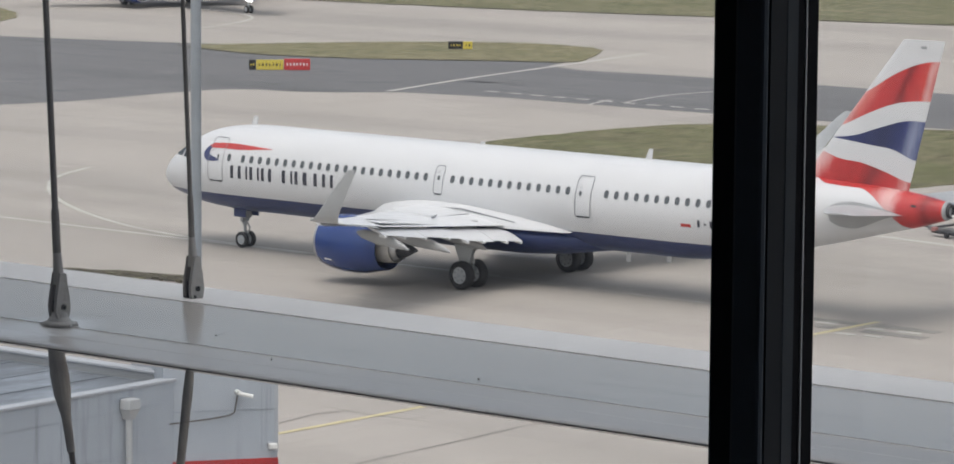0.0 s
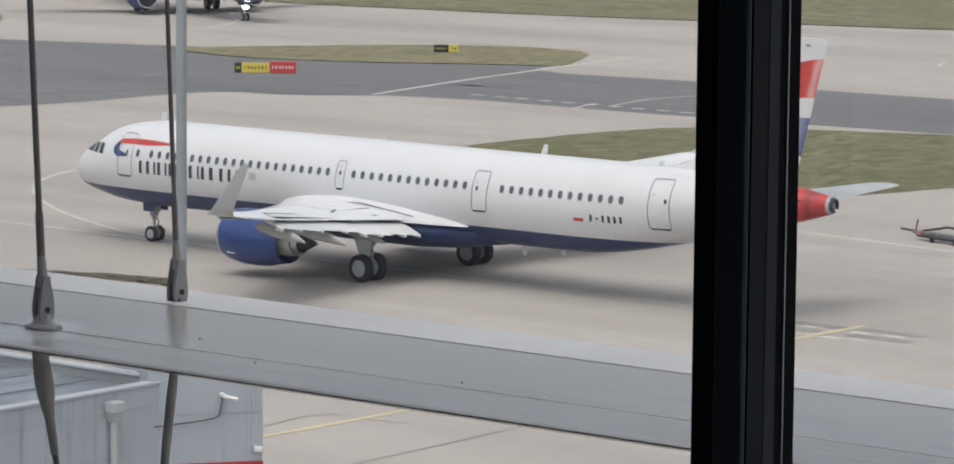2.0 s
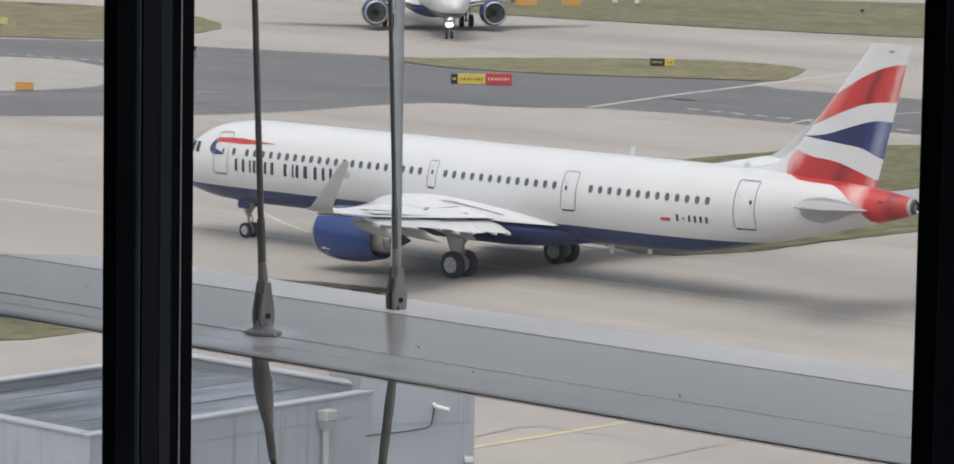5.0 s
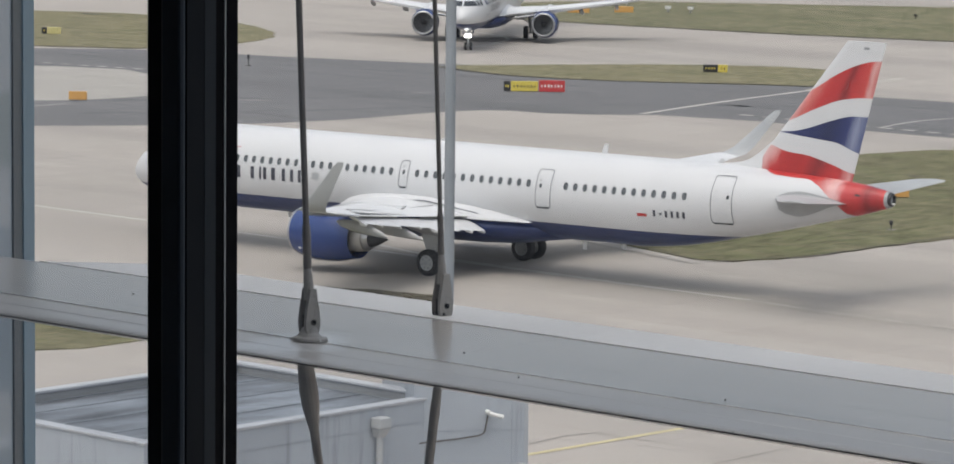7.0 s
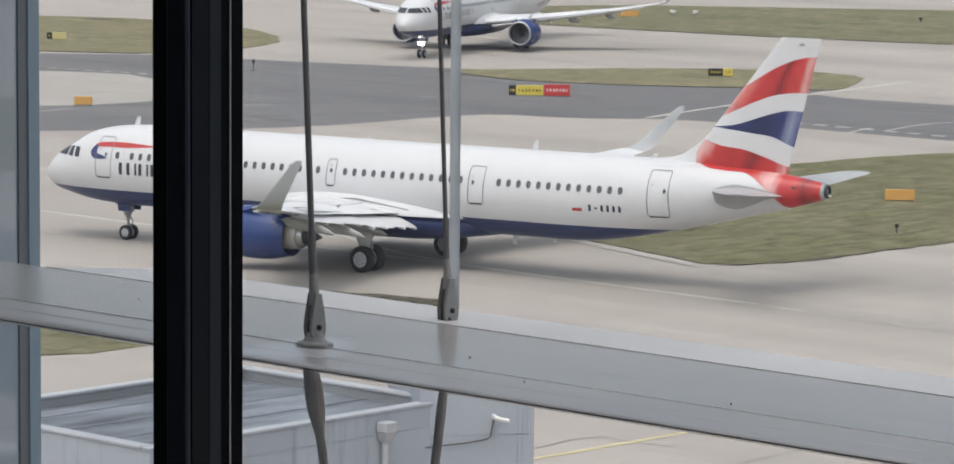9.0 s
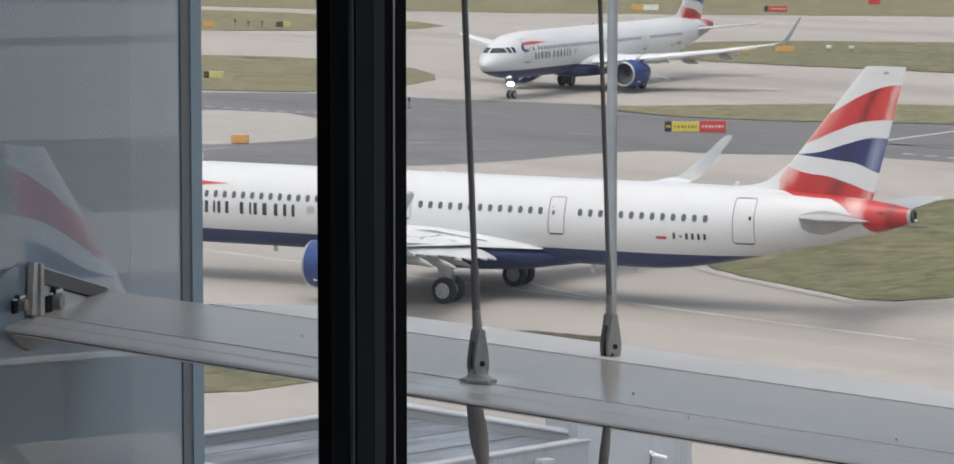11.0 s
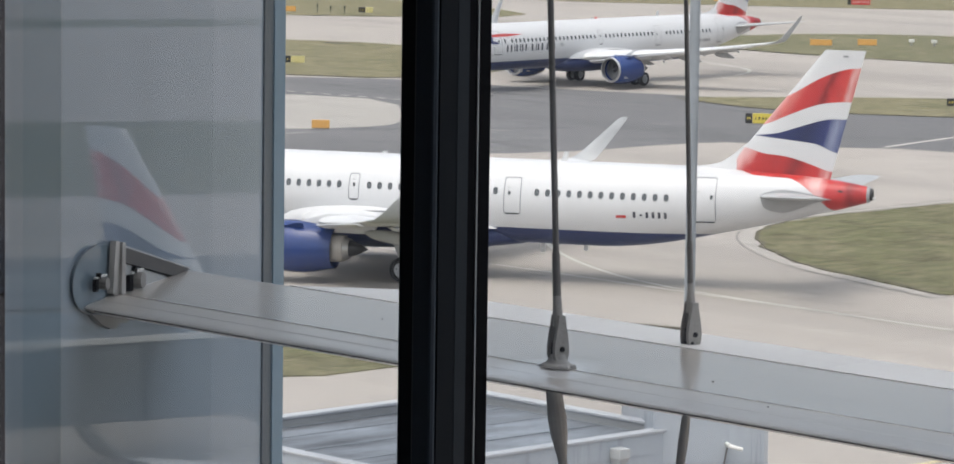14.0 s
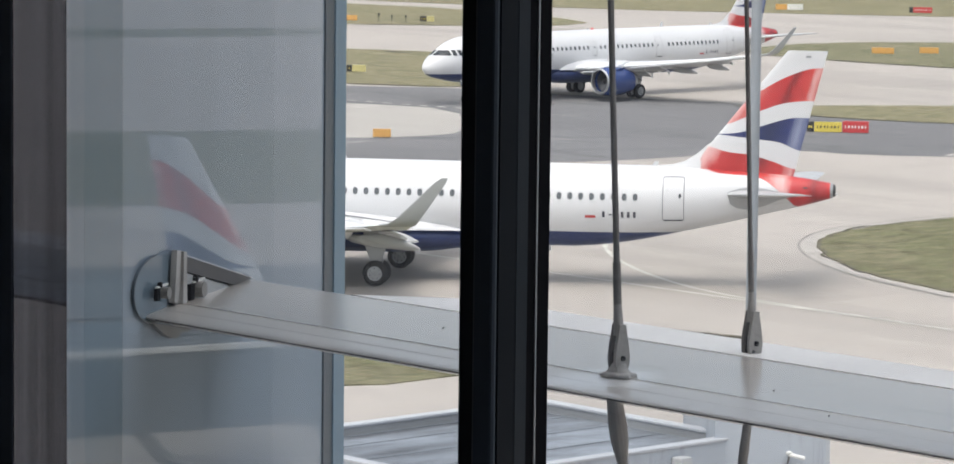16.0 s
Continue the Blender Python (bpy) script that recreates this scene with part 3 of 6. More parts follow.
        y, r = 117.9 - 0.0026 * k * k + rnd.uniform(-0.7, 0.6), rnd.uniform(0.08, 0.22)
        clod = prism([(x + r * 1.5 * math.cos(a * 0.9) * rnd.uniform(0.7, 1.2), y + r * math.sin(a * 0.9) * rnd.uniform(0.7, 1.2)) for a in range(7)], 0.0, 0.06 + rnd.uniform(0, 0.05))
        tagged(part("earth_clod", clod, (DIRT, EDGE_EARTH_SHADE)[k % 2]), "clod of bare earth at the grass edge", "earth", kind="structure")
    rim = [(-142.5, 176), (-142.0, 166), (-141.4, 156), (-138, 150.2), (-133.2, 145.6), (-126.4, 141.3), (-119.5, 139.2), (-113.2, 137.4)]
    outs = [Vector((-(b[1] - a[1]), b[0] - a[0])).normalized() for a, b in zip(rim[:1] + rim[:-1], rim[1:] + rim[-1:])]
    for d, w, m, label in ((-0.5, 0.85, KERB_PALE, "pale kerb along the grass verge"), (-1.12, 0.13, KERB, "grey drainage joint round the grass verge")):
        way = [(p[0] + o.x * d, p[1] + o.y * d) for p, o in zip(rim, outs)]
        tagged(part("kerb_edge", ribbon(way, w, 0.012 if m is KERB_PALE else 0.015, 2), m), label, "kerb", kind="structure")
    # ragged dark rim where the turf stands over the pavement; its edge shade is painted
    for pts, w in (([(-141.9, 172), (-141.5, 157), (-138, 150.3), (-133.2, 145.7), (-126.4, 141.4), (-119.5, 139.3), (-113.6, 137.6)], 0.24), ([(-113.2, 137.5), (-111.5, 142), (-111.3, 154), (-109, 174)], 0.28), ([(-211, 219.6), (-205, 217.7), (-198.1, 217.0), (-190.4, 219.6), (-182.4, 224.8), (-176.4, 227.9)], 0.42),
                   ([(-270, 192.6), (-249.4, 209.5), (-241, 214.6), (-240.4, 224)], 0.55), ([(-262, 272.8), (-244.5, 271.9), (-217.5, 275.5), (-178, 286.4), (-134, 300.4)], 0.6), ([(-400, 225), (-325, 273.2), (-315.5, 282.8), (-309.4, 291)], 0.6)):
        rnd = random.Random(int(pts[0][0] * 3))
        fine = []
        for (ax, ay), (bx, by) in zip(pts, pts[1:]):
            k = max(2, min(30, int(math.hypot(bx - ax, by - ay) / 1.1)))
            fine += [(ax + (bx - ax) * i / k + rnd.uniform(-0.2, 0.2), ay + (by - ay) * i / k + rnd.uniform(-0.2, 0.2)) for i in range(k)]
        tagged(part("turf_rim_shade", ribbon(fine + [pts[-1]], w, 0.056, 1), EDGE_EARTH_SHADE), "ragged dark rim of the grass with painted edge shade", "earth", kind="structure")
    for x, y, a in ((-134.5, 165.2, 2.6), (-131.0, 178.0, 0.9), (-281.5, 243.5, 2.4)):
        tagged(part("bare_patch", prism([(x + a * math.cos(k * 0.7) * (0.8 + 0.3 * math.sin(k * 2.3)), y + 0.5 * a * math.sin(k * 0.7) * (0.8 + 0.3 * math.cos(k * 1.7))) for k in range(9)], 0.0, 0.056), DIRT), "patch of bare earth in the grass", "earth", kind="structure")
    # tarred joints across the near apron
    for pts in ([(-78.3, 88), (-78.5, 96), (-78.7, 101)], [(-85.2, 92.5), (-85.8, 97.4), (-83.9, 97.2), (-82.0, 97.6)]):
        tagged(part("tar_joint", ribbon(pts, 0.09, 0.013, 1), TAR), "dark tarred joint in the concrete", "joint", kind="structure")
    # worn pale strokes left on the asphalt
    for a, b, w in (((-197.4, 184.5), (-194.8, 185.7), 0.7), ((-213.7, 200.4), (-210.9, 201.8), 0.35), ((-193.7, 199.1), (-192.2, 199.7), 0.6), ((-202.3, 168.8), (-202.4, 172.8), 0.9), ((-184.5, 197.5), (-182.6, 199.0), 0.3), ((-172.0, 205.0), (-170.6, 205.8), 0.25)):
        tagged(part("worn_stroke", ribbon([a, ((a[0] + b[0]) / 2, (a[1] + b[1]) / 2 + 0.1), b], w, 0.011, 1), MARK_WORN), "worn pale stroke on the asphalt", "marking", kind="structure")
    for pts, w in (([(-188, 207.6), (-180, 209.6), (-170, 209.0), (-158, 208.6)], 0.8), ([(-240, 205), (-222, 211), (-205, 214), (-190, 213.6)], 1.0), ([(-196, 168), (-188, 180), (-183, 192), (-176, 204), (-166, 212)], 1.1), ([(-204, 174), (-197, 187), (-190, 198), (-180, 208)], 1.0)):
        tagged(part("tyre_streak", ribbon(pts, w, 0.009, 2), TYRE_STREAK), "dark tyre streak on the asphalt", "marking", kind="structure")
    for pts, w in (([(-103.4, 128.4), (-110, 128.4), (-118, 128.5), (-136, 128.7), (-165, 129)], 0.3), ([(-112, 128.6), (-121, 128.8), (-126.5, 129.6), (-131, 131.2), (-137, 134.3), (-143, 138.6), (-147.5, 143.5), (-149.6, 148.5)], 0.26),
                   ([(-170, 198.4), (-173, 211), (-174.8, 222), (-178, 240)], 0.5), ([(-152.2, 202.7), (-153.0, 205.5), (-153.7, 209.7), (-153.1, 213.2), (-152.1, 218.8)], 0.22), ([(-153.0, 199.5), (-153.7, 201.5), (-154.2, 203.7)], 0.24), ([(-224, 236), (-225.3, 241), (-229, 248.5), (-233, 252), (-241, 255)], 0.35), ([(-158.9, 255.2), (-157.6, 254.8), (-156.6, 252.9), (-155.6, 250.6), (-154.9, 249.4)], 0.22)):
        tagged(part("taxi_line", ribbon(pts, w, 0.016), MARK_WHITE), "worn pale taxiway guide line", "marking", kind="structure")
    tagged(part("taxi_line", ribbon([(-90.5, 127.8), (-94, 127.8), (-98, 127.9), (-103.3, 128.3)], 0.24, 0.016), MARK_FAINT), "faint worn taxiway guide line", "marking", kind="structure")
    tagged(part("taxi_line", ribbon([(-84.6, 84), (-84, 92), (-83.8, 100), (-83.4, 112), (-83.0, 120), (-82.9, 128.1)], 0.32, 0.016), MARK_YELLOW), "yellow apron guide line", "marking", kind="structure")
    tagged(part("taxi_line", ribbon([(-104, 153.2), (-100.7, 152.6), (-93, 151.4), (-80, 149.5)], 0.45, 0.016), MARK_WHITE), "pale painted apron edge line", "marking", kind="structure")
    dash = bmesh.new()
    for i in range(14):
        x = -165 + 2.1 * i
        box(dash, x, x + 1.1, 203.1 - 0.09 * i, 203.5 - 0.09 * i, 0.0, 0.016)
    for i in range(12):
        x, y = -236 + 1.9 * i, 196.8 + 0.30 * i
        box(dash, x, x + 1.0, y, y + 0.35, 0.0, 0.016)
    tagged(part("dashed_line", dash, MARK_WHITE), "dashed pale line on the asphalt", "marking", kind="structure")
    mk = bmesh.new()
    for x0, x1, y0, y1 in ((-86.4, -83.4, 125.2, 125.9), (-86.0, -83.2, 126.7, 127.3), (-82.4, -79.4, 126.9, 127.6), (-82.0, -79.0, 125.2, 125.9)):
        box(mk, x0, x1, y0, y1, 0.0, 0.014)
    tagged(part("stand_marking", mk, MARK_DARK), "dark painted ground of a stand marking", "marking", kind="structure")
    bars = bmesh.new()
    for x0, x1, y0, y1 in ((-86.2, -85.3, 126.1, 126.5), (-84.8, -83.8, 126.2, 126.6), (-82.6, -81.6, 124.2, 124.6), (-81.3, -80.4, 124.4, 124.8), (-82.3, -81.5, 126.1, 126.5), (-80.8, -79.8, 126.2, 126.6)):
        box(bars, x0, x1, y0, y1, 0.0, 0.018)
    tagged(part("stand_bars", bars, MARK_WHITE), "worn pale bars on a dark stand marking", "marking", kind="structure")


def ground_sign(x, y, z, panels, height, turn, label):
    """A low sign on short legs; panels: (width, material, marks)."""
    root = thing("taxiway_sign", pose(x, y, z, 0, 0, turn), label, "sign", "airfield signs")
    total, at = sum(p[0] for p in panels), 0.0
    for w, m, ink in panels:
        a = -total / 2 + at
        bm = boxes((a + 0.02, a + w - 0.02, -0.12, 0.12, 0.05, 0.05 + height), bevel=0.02)
        p = part("panel", bm, m, root)
        if ink:
            k = max(1, int(w / 0.27))
            for i in range(k):
                c = a + (i + 1) * w / (k + 1)
                part("mark", boxes((c - 0.04 - 0.02 * (i % 2), c + 0.035 + 0.02 * (i % 3), -0.135, -0.121, 0.05 + 0.38 * height, 0.05 + 0.63 * height)), ink, p)
        at += w
    for s in (-0.38, 0.38):
        part("leg", boxes((s * total - 0.04, s * total + 0.04, -0.05, 0.05, 0, 0.06)), STRUT_GREY, root)
    return root


def signs():
    face = 40
    ground_sign(-188.75, 206.1, 0, [(0.55, SIGN_BLACK, SIGN_YELLOW), (2.1, SIGN_YELLOW, SIGN_BLACK)], 0.75, face, "low yellow and black taxiway sign on asphalt")
    ground_sign(-186.85, 207.5, 0, [(2.0, SIGN_RED, SIGN_WHITE)], 0.85, face, "low red taxiway sign with white bars")
    ground_sign(-191.2, 232.2, 0.05, [(1.2, SIGN_BLACK, SIGN_YELLOW), (0.8, SIGN_YELLOW, SIGN_BLACK)], 0.6, face, "small black and yellow sign on grass island")
    ground_sign(-204.2, 175.3, 0, [(1.35, SIGN_ORANGE, None)], 0.6, face, "plain orange marker board beside asphalt")
    ground_sign(-124.6, 167.4, 0.05, [(1.7, SIGN_ORANGE, None)], 0.6, face, "plain orange marker board on the grass verge")
    ground_sign(-260.2, 220.2, 0.05, [(0.5, SIGN_BLACK, SIGN_YELLOW), (1.3, SIGN_FADED, None)], 0.6, face, "small yellow and black sign on grass")
    ground_sign(-323.5, 284.5, 0.05, [(0.8, SIGN_BLACK, SIGN_YELLOW), (0.9, SIGN_FADED, None)], 0.6, face, "far yellow and black sign on grass")
    ground_sign(-330.0, 278.5, 0.05, [(1.3, SIGN_ORANGE, None)], 0.6, face, "far orange marker board on grass")
    ground_sign(-252.4, 284.2, 0.05, [(2.3, SIGN_ORANGE, None)], 0.6, face, "wide orange marker board on far grass")
    ground_sign(-250.0, 288.6, 0.05, [(2.0, SIGN_ORANGE, None)], 0.6, face, "wide orange marker board on far grass")
    ground_sign(-321.5, 344.0, 0.05, [(1.5, SIGN_ORANGE, None), (2.0, SIGN_WHITE, None)], 0.7, face, "far orange and white board on grass")
    ground_sign(-307.5, 353.2, 0.05, [(0.5, SIGN_BLACK, None), (2.4, SIGN_RED, SIGN_WHITE)], 0.7, face, "far red and black sign on grass")
    ground_sign(-311.5, 377.5, 0.05, [(1.6, SIGN_RED, None)], 0.7, face, "far red sign on grass")


def tow_bar():
    root = thing("tow_bar", pose(-96.75, 154.2, 0.016, 0, 0, -14), "dark grey steel tow bar with red head lying on concrete", "tow bar")

    def rod(name, ways, r, material, label=""):
        bm = bmesh.new()
        for p, q in zip(ways, ways[1:]):
            tube(bm, p, q, r)
        part(name, bm, material, root, label)
    rod("bar", [(0.05, -0.05, 0.24), (3.5, -0.05, 0.20)], 0.085, DARK_METAL)
    rod("upper_rail", [(0.0, 0.1, 0.40), (1.25, 0.5, 0.66), (1.5, 0.52, 0.74), (3.4, 0.52, 0.66)], 0.06, DARK_METAL, "dark raised rail")
    part("frame", boxes((0.35, 3.4, 0.04, 0.46, 0.22, 0.44), bevel=0.05), TOW_GREY, root)
    part("head", boxes((-0.22, 0.06, -0.12, 0.14, 0.28, 0.48), bevel=0.04), TOW_GREY, root)
    part("tag", boxes((0.07, 0.34, -0.16, 0.12, 0.24, 0.46), bevel=0.04), TAG_RED, root, "red tag on the bar")
    rod("lever", [(-0.2, 0.0, 0.42), (-1.0, -0.15, 0.47)], 0.055, DARK_METAL)
    rod("lever", [(-0.12, 0.0, 0.46), (0.02, 0.0, 1.02)], 0.05, TOW_GREY)
    for x in (1.25, 2.9):
        for y in (-0.22, 0.62):
            part("wheel", lathe(bmesh.new(), [(-0.05, 0.05), (-0.05, 0.14), (0.05, 0.14), (0.05, 0.05)], "y", (x, y, 0.14), 16), TYRE, root)


def marker_posts():
    for x, y, h, m, label in ((-220.9, 208.0, 0.95, DARK_METAL, "thin dark marker post at the grass edge"), (-247.6, 292.8, 0.7, SIGN_WHITE, "small white light fixture on far grass"), (-245.4, 293.8, 0.7, SIGN_WHITE, "small white light fixture on far grass"),
                              (-225.1, 305.3, 0.5, SIGN_BLACK, "small dark box on far grass"), (-327.6, 280.6, 1.0, DARK_METAL, "thin dark marker post on far grass"), (-326.4, 281.6, 0.8, DARK_METAL, "thin dark marker post on far grass"), (-325.3, 282.8, 0.8, DARK_METAL, "thin dark marker post on far grass"), (-115.3, 154.7, 0.55, DARK_METAL, "short dark marker post on the grass verge")):
        root = thing("marker_post", pose(x, y, 0), label, "post", "airfield markers")
        b = bmesh.new()
        w = 0.16 if m is SIGN_BLACK else 0.26 if m in (SIGN_BLACK, SIGN_WHITE) else 0.09
        tube(b, (0, 0, 0), (0, 0, h * 0.7), w * 0.35)
        part("stem", b, STRUT_GREY if m is SIGN_WHITE else m, root)
        part("head", boxes((-w, w, -w * 0.7, w * 0.7, h * 0.6, h), bevel=0.03), m, root)
        part("foot", boxes((-0.2, 0.2, -0.2, 0.2, 0, 0.08)), KERB, root)


def boarding_bridge():
    """Enclosed passenger bridge beside the parked airliner, known from the mirror of the glass wall."""
    a, b = Vector((-10.0, 96.4, 0)), Vector((-36.5, 102.6, 0))
    ln, turn = (b - a).length, math.degrees(math.atan2(b.y - a.y, b.x - a.x))
    root = thing("boarding_bridge", pose(a.x, a.y, 0, 0, 0, turn), "dark blue-grey boarding bridge on two legs beside a parked airliner", "bridge")
    part("tunnel", boxes((0, ln, -1.5, 1.5, 5.35, 7.65), bevel=0.06), BRIDGE, root, "dark blue-grey tunnel")
    part("roof_edge", boxes((-0.1, ln + 0.1, 1.32, 1.62, 7.651, 7.79)), SIGN_WHITE, root, "pale roof edge")
    # flat roof and posts, added to keep this part of the reflection dark
    back = pose(a.x, a.y, 0, 0, 0, turn).inverted()
    roof = [(back @ Vector((*p, 0)))[:2] for p in ((-10.2, 98.2), (-36.0, 104.3), (-29.8, 116.0), (-4.0, 111.5))]
    part("added_roof", prism(roof, 7.30, 7.64), BRIDGE, root, "dark flat roof added to darken the mirrored view")
    for x, y in ((-11.5, 108.0), (-20.0, 110.5)):
        q = back @ Vector((x, y, 0))
        part("post", boxes((q.x - 0.2, q.x + 0.2, q.y - 0.2, q.y + 0.2, 0.0, 7.295)), STRUT_GREY, root)
    for k in range(9):
        x = 0.6 + k * (ln - 1.2) / 8
        for s in (-1, 1):
            part("rib", boxes((x - 0.06, x + 0.06, s * 1.55 - 0.045, s * 1.55 + 0.045, 5.40, 7.60)), EDGE_DARK, root)
    for x in (5.0, ln - 5.0):
        part("leg", boxes((x - 0.35, x + 0.35, -0.35, 0.35, 0.0, 5.349)), STRUT_GREY, root)


airfield()
boarding_bridge()
signs()
marker_posts()
tow_bar()


# ---------------------------------------------------------------- the building that the camera looks out of
FAC_IN, FAC_OUT = 5.63, 5.81
WALL_A, WALL_D = Vector((-8.37, 6.25, 0)), Vector((-0.524, 0.852, 0))
WALL_N = Vector((0.852, 0.524, 0))


def along_wall(s):
    return WALL_A + WALL_D * s


def wall_slab(s0, s1, z0, z1, out0, out1):
    bm = bmesh.new()
    a, b = along_wall(s0), along_wall(s1)
    base = [a + WALL_N * out0, b + WALL_N * out0, b + WALL_N * out1, a + WALL_N * out1]
    loft(bm, [[(p.x, p.y, z) for p in base] for z in (z0, z1)])
    return bm


def building():
    for nm, b in (("floor", (-8.4, 6.0, -5.0, 5.80, 20.4, 20.70)), ("ceiling", (-8.4, 6.0, -5.0, 5.80, 24.3, 24.6))):
        tagged(part(nm, boxes(b), ROOM), "grey lining of the viewing room " + nm, nm, kind="structure")
    for nm, b in (("wall_south", (-8.4, 6.0, -5.2, -5.0, 20.4, 24.6)), ("wall_east", (6.0, 6.2, -5.2, 5.81, 20.4, 24.6)), ("wall_west", (-8.6, -8.4, -5.2, 5.6, 20.4, 24.6))):
        tagged(part(nm, boxes(b), ROOM), "grey inner wall of the viewing room", "wall", kind="structure")
    tagged(part("wall_below", boxes((-8.4, 6.2, -5.2, 5.78, 0, 20.39)), CLAD), "grey clad terminal wall below the window", "wall", kind="structure")
    tagged(part("roof_slab", boxes((-8.6, 6.4, -5.4, 5.9, 24.62, 24.9)), CLAD), "grey terminal roof slab", "roof", kind="structure")
    # window mullions with their panes between
    lefts = [-8.58, -6.30, -4.02, -1.74, 0.54, 2.82, 5.10]
    jamb = thing("window_jamb", pose(0, 0, 0), "blue-black window jamb with a streaked reflecting side panel", "jamb", kind="structure")
    part("jamb_body", boxes((-8.40, -8.084, FAC_IN, FAC_OUT, 20.70, 24.3)), MULLION_FACE, jamb)
    part("jamb_side", boxes((-8.0835, -8.08, FAC_IN + 0.004, FAC_OUT - 0.002, 20.70, 24.3)), JAMB, jamb, "streaked reflecting side panel")
    for i, x in enumerate(lefts):
        if i == 0:
            continue
        root = thing("window_mullion", pose(x, 0, 0), "black anodised window mullion with grey edge strips", "mullion", "window mullions")
        zs = (20.70, 24.3)
        part("flange", boxes((0.004, 0.05, FAC_IN + 0.010, FAC_IN + 0.074, *zs)), MULLION, root)
        part("flange_edge", boxes((0.0, 0.004, FAC_IN + 0.008, FAC_IN + 0.074, *zs)), MULLION_GREY, root)
        part("face", boxes((0.0505, 0.1195, FAC_IN, FAC_IN + 0.020, *zs), bevel=0.009), MULLION_FACE, root, "blue-black rounded face")
        part("body", boxes((0.0505, 0.1195, FAC_IN + 0.0205, FAC_IN + 0.074, *zs)), MULLION, root)
        part("side_strip", boxes((0.012, 0.1205, FAC_IN + 0.0745, FAC_IN + 0.109, *zs)), MULLION_GREY, root, "grey side strip")
        part("gasket", boxes((0.012, 0.117, FAC_IN + 0.1095, FAC_IN + 0.1365, *zs)), GASKET, root)
        part("bead", boxes((0.012, 0.1195, FAC_IN + 0.137, FAC_IN + 0.1415, *zs)), TRIM_PALE, root, "thin bright aluminium bead")
        part("cap", boxes((0.006, 0.119, FAC_IN + 0.142, FAC_OUT, *zs), bevel=0.003), GASKET, root)
    for i, (a, b) in enumerate(zip(lefts, lefts[1:])):
        x0, x1 = -8.08 if i == 0 else a + 0.062, b + 0.061
        w = thing("window_%d" % (i + 1), pose(0, 0, 0), "clear window pane between black mullions", "window", kind="structure")
        pane = part("pane", boxes((x0, x1, FAC_OUT + 0.001, FAC_OUT + 0.009, 20.74, 24.24)), PANE, w)
        pane.visible_shadow = False
        part("sill", boxes((max(a + 0.121, -8.079), b - 0.001, FAC_IN + 0.02, FAC_OUT - 0.005, 20.701, 20.74)), MULLION, w)
        part("head", boxes((max(a + 0.121, -8.079), b - 0.001, FAC_IN + 0.02, FAC_OUT - 0.005, 24.24, 24.299)), MULLION, w)
    # the glass wing wall that stands out beside the window
    core = prism([tuple((along_wall(s) - WALL_N * 0.05)[:2]) for s in (-0.50, 1.78)] + [(-14.0, 9.0), (-14.0, 5.83), (-8.62, 5.83)], 0.0, 34.0)
    tagged(part("wing_wall", core, EDGE_DARK), "dark blue-grey framed glass wing wall of the terminal", "wall", kind="structure")
    w = thing("window_9", pose(0, 0, 0), "large reflective coated glass panel of the wing wall", "window", kind="structure")
    # upright bands of reflection and haze are put into the strips' tints
    part("pane", wall_slab(-0.49, -0.3655, 0.1, 33.9, -0.046, 0.0), MIRROR_EDGE, w, "blue glass strip with a reflected band in its tint")
    part("pane", wall_slab(-0.365, -0.0855, 0.1, 33.9, -0.046, 0.0), MIRROR_DARK, w, "glass strip with a dark reflected band in its tint")
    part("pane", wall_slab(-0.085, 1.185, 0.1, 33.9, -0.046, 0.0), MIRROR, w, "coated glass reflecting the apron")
    part("pane", wall_slab(1.1855, 1.674, 0.1, 33.9, -0.046, 0.0), MIRROR_HAZE, w, "blue glass strip with a reflected band in its tint")
    part("frame", wall_slab(1.675, 1.765, 0.1, 33.9, -0.046, 0.006), EDGE_DARK, w)
    part("edge_trim", wall_slab(1.7655, 1.876, 0.0, 34.0, -0.10, 0.010), EDGE_TRIM, w, "blue-grey aluminium corner trim")


Z_BEAM = 21.178


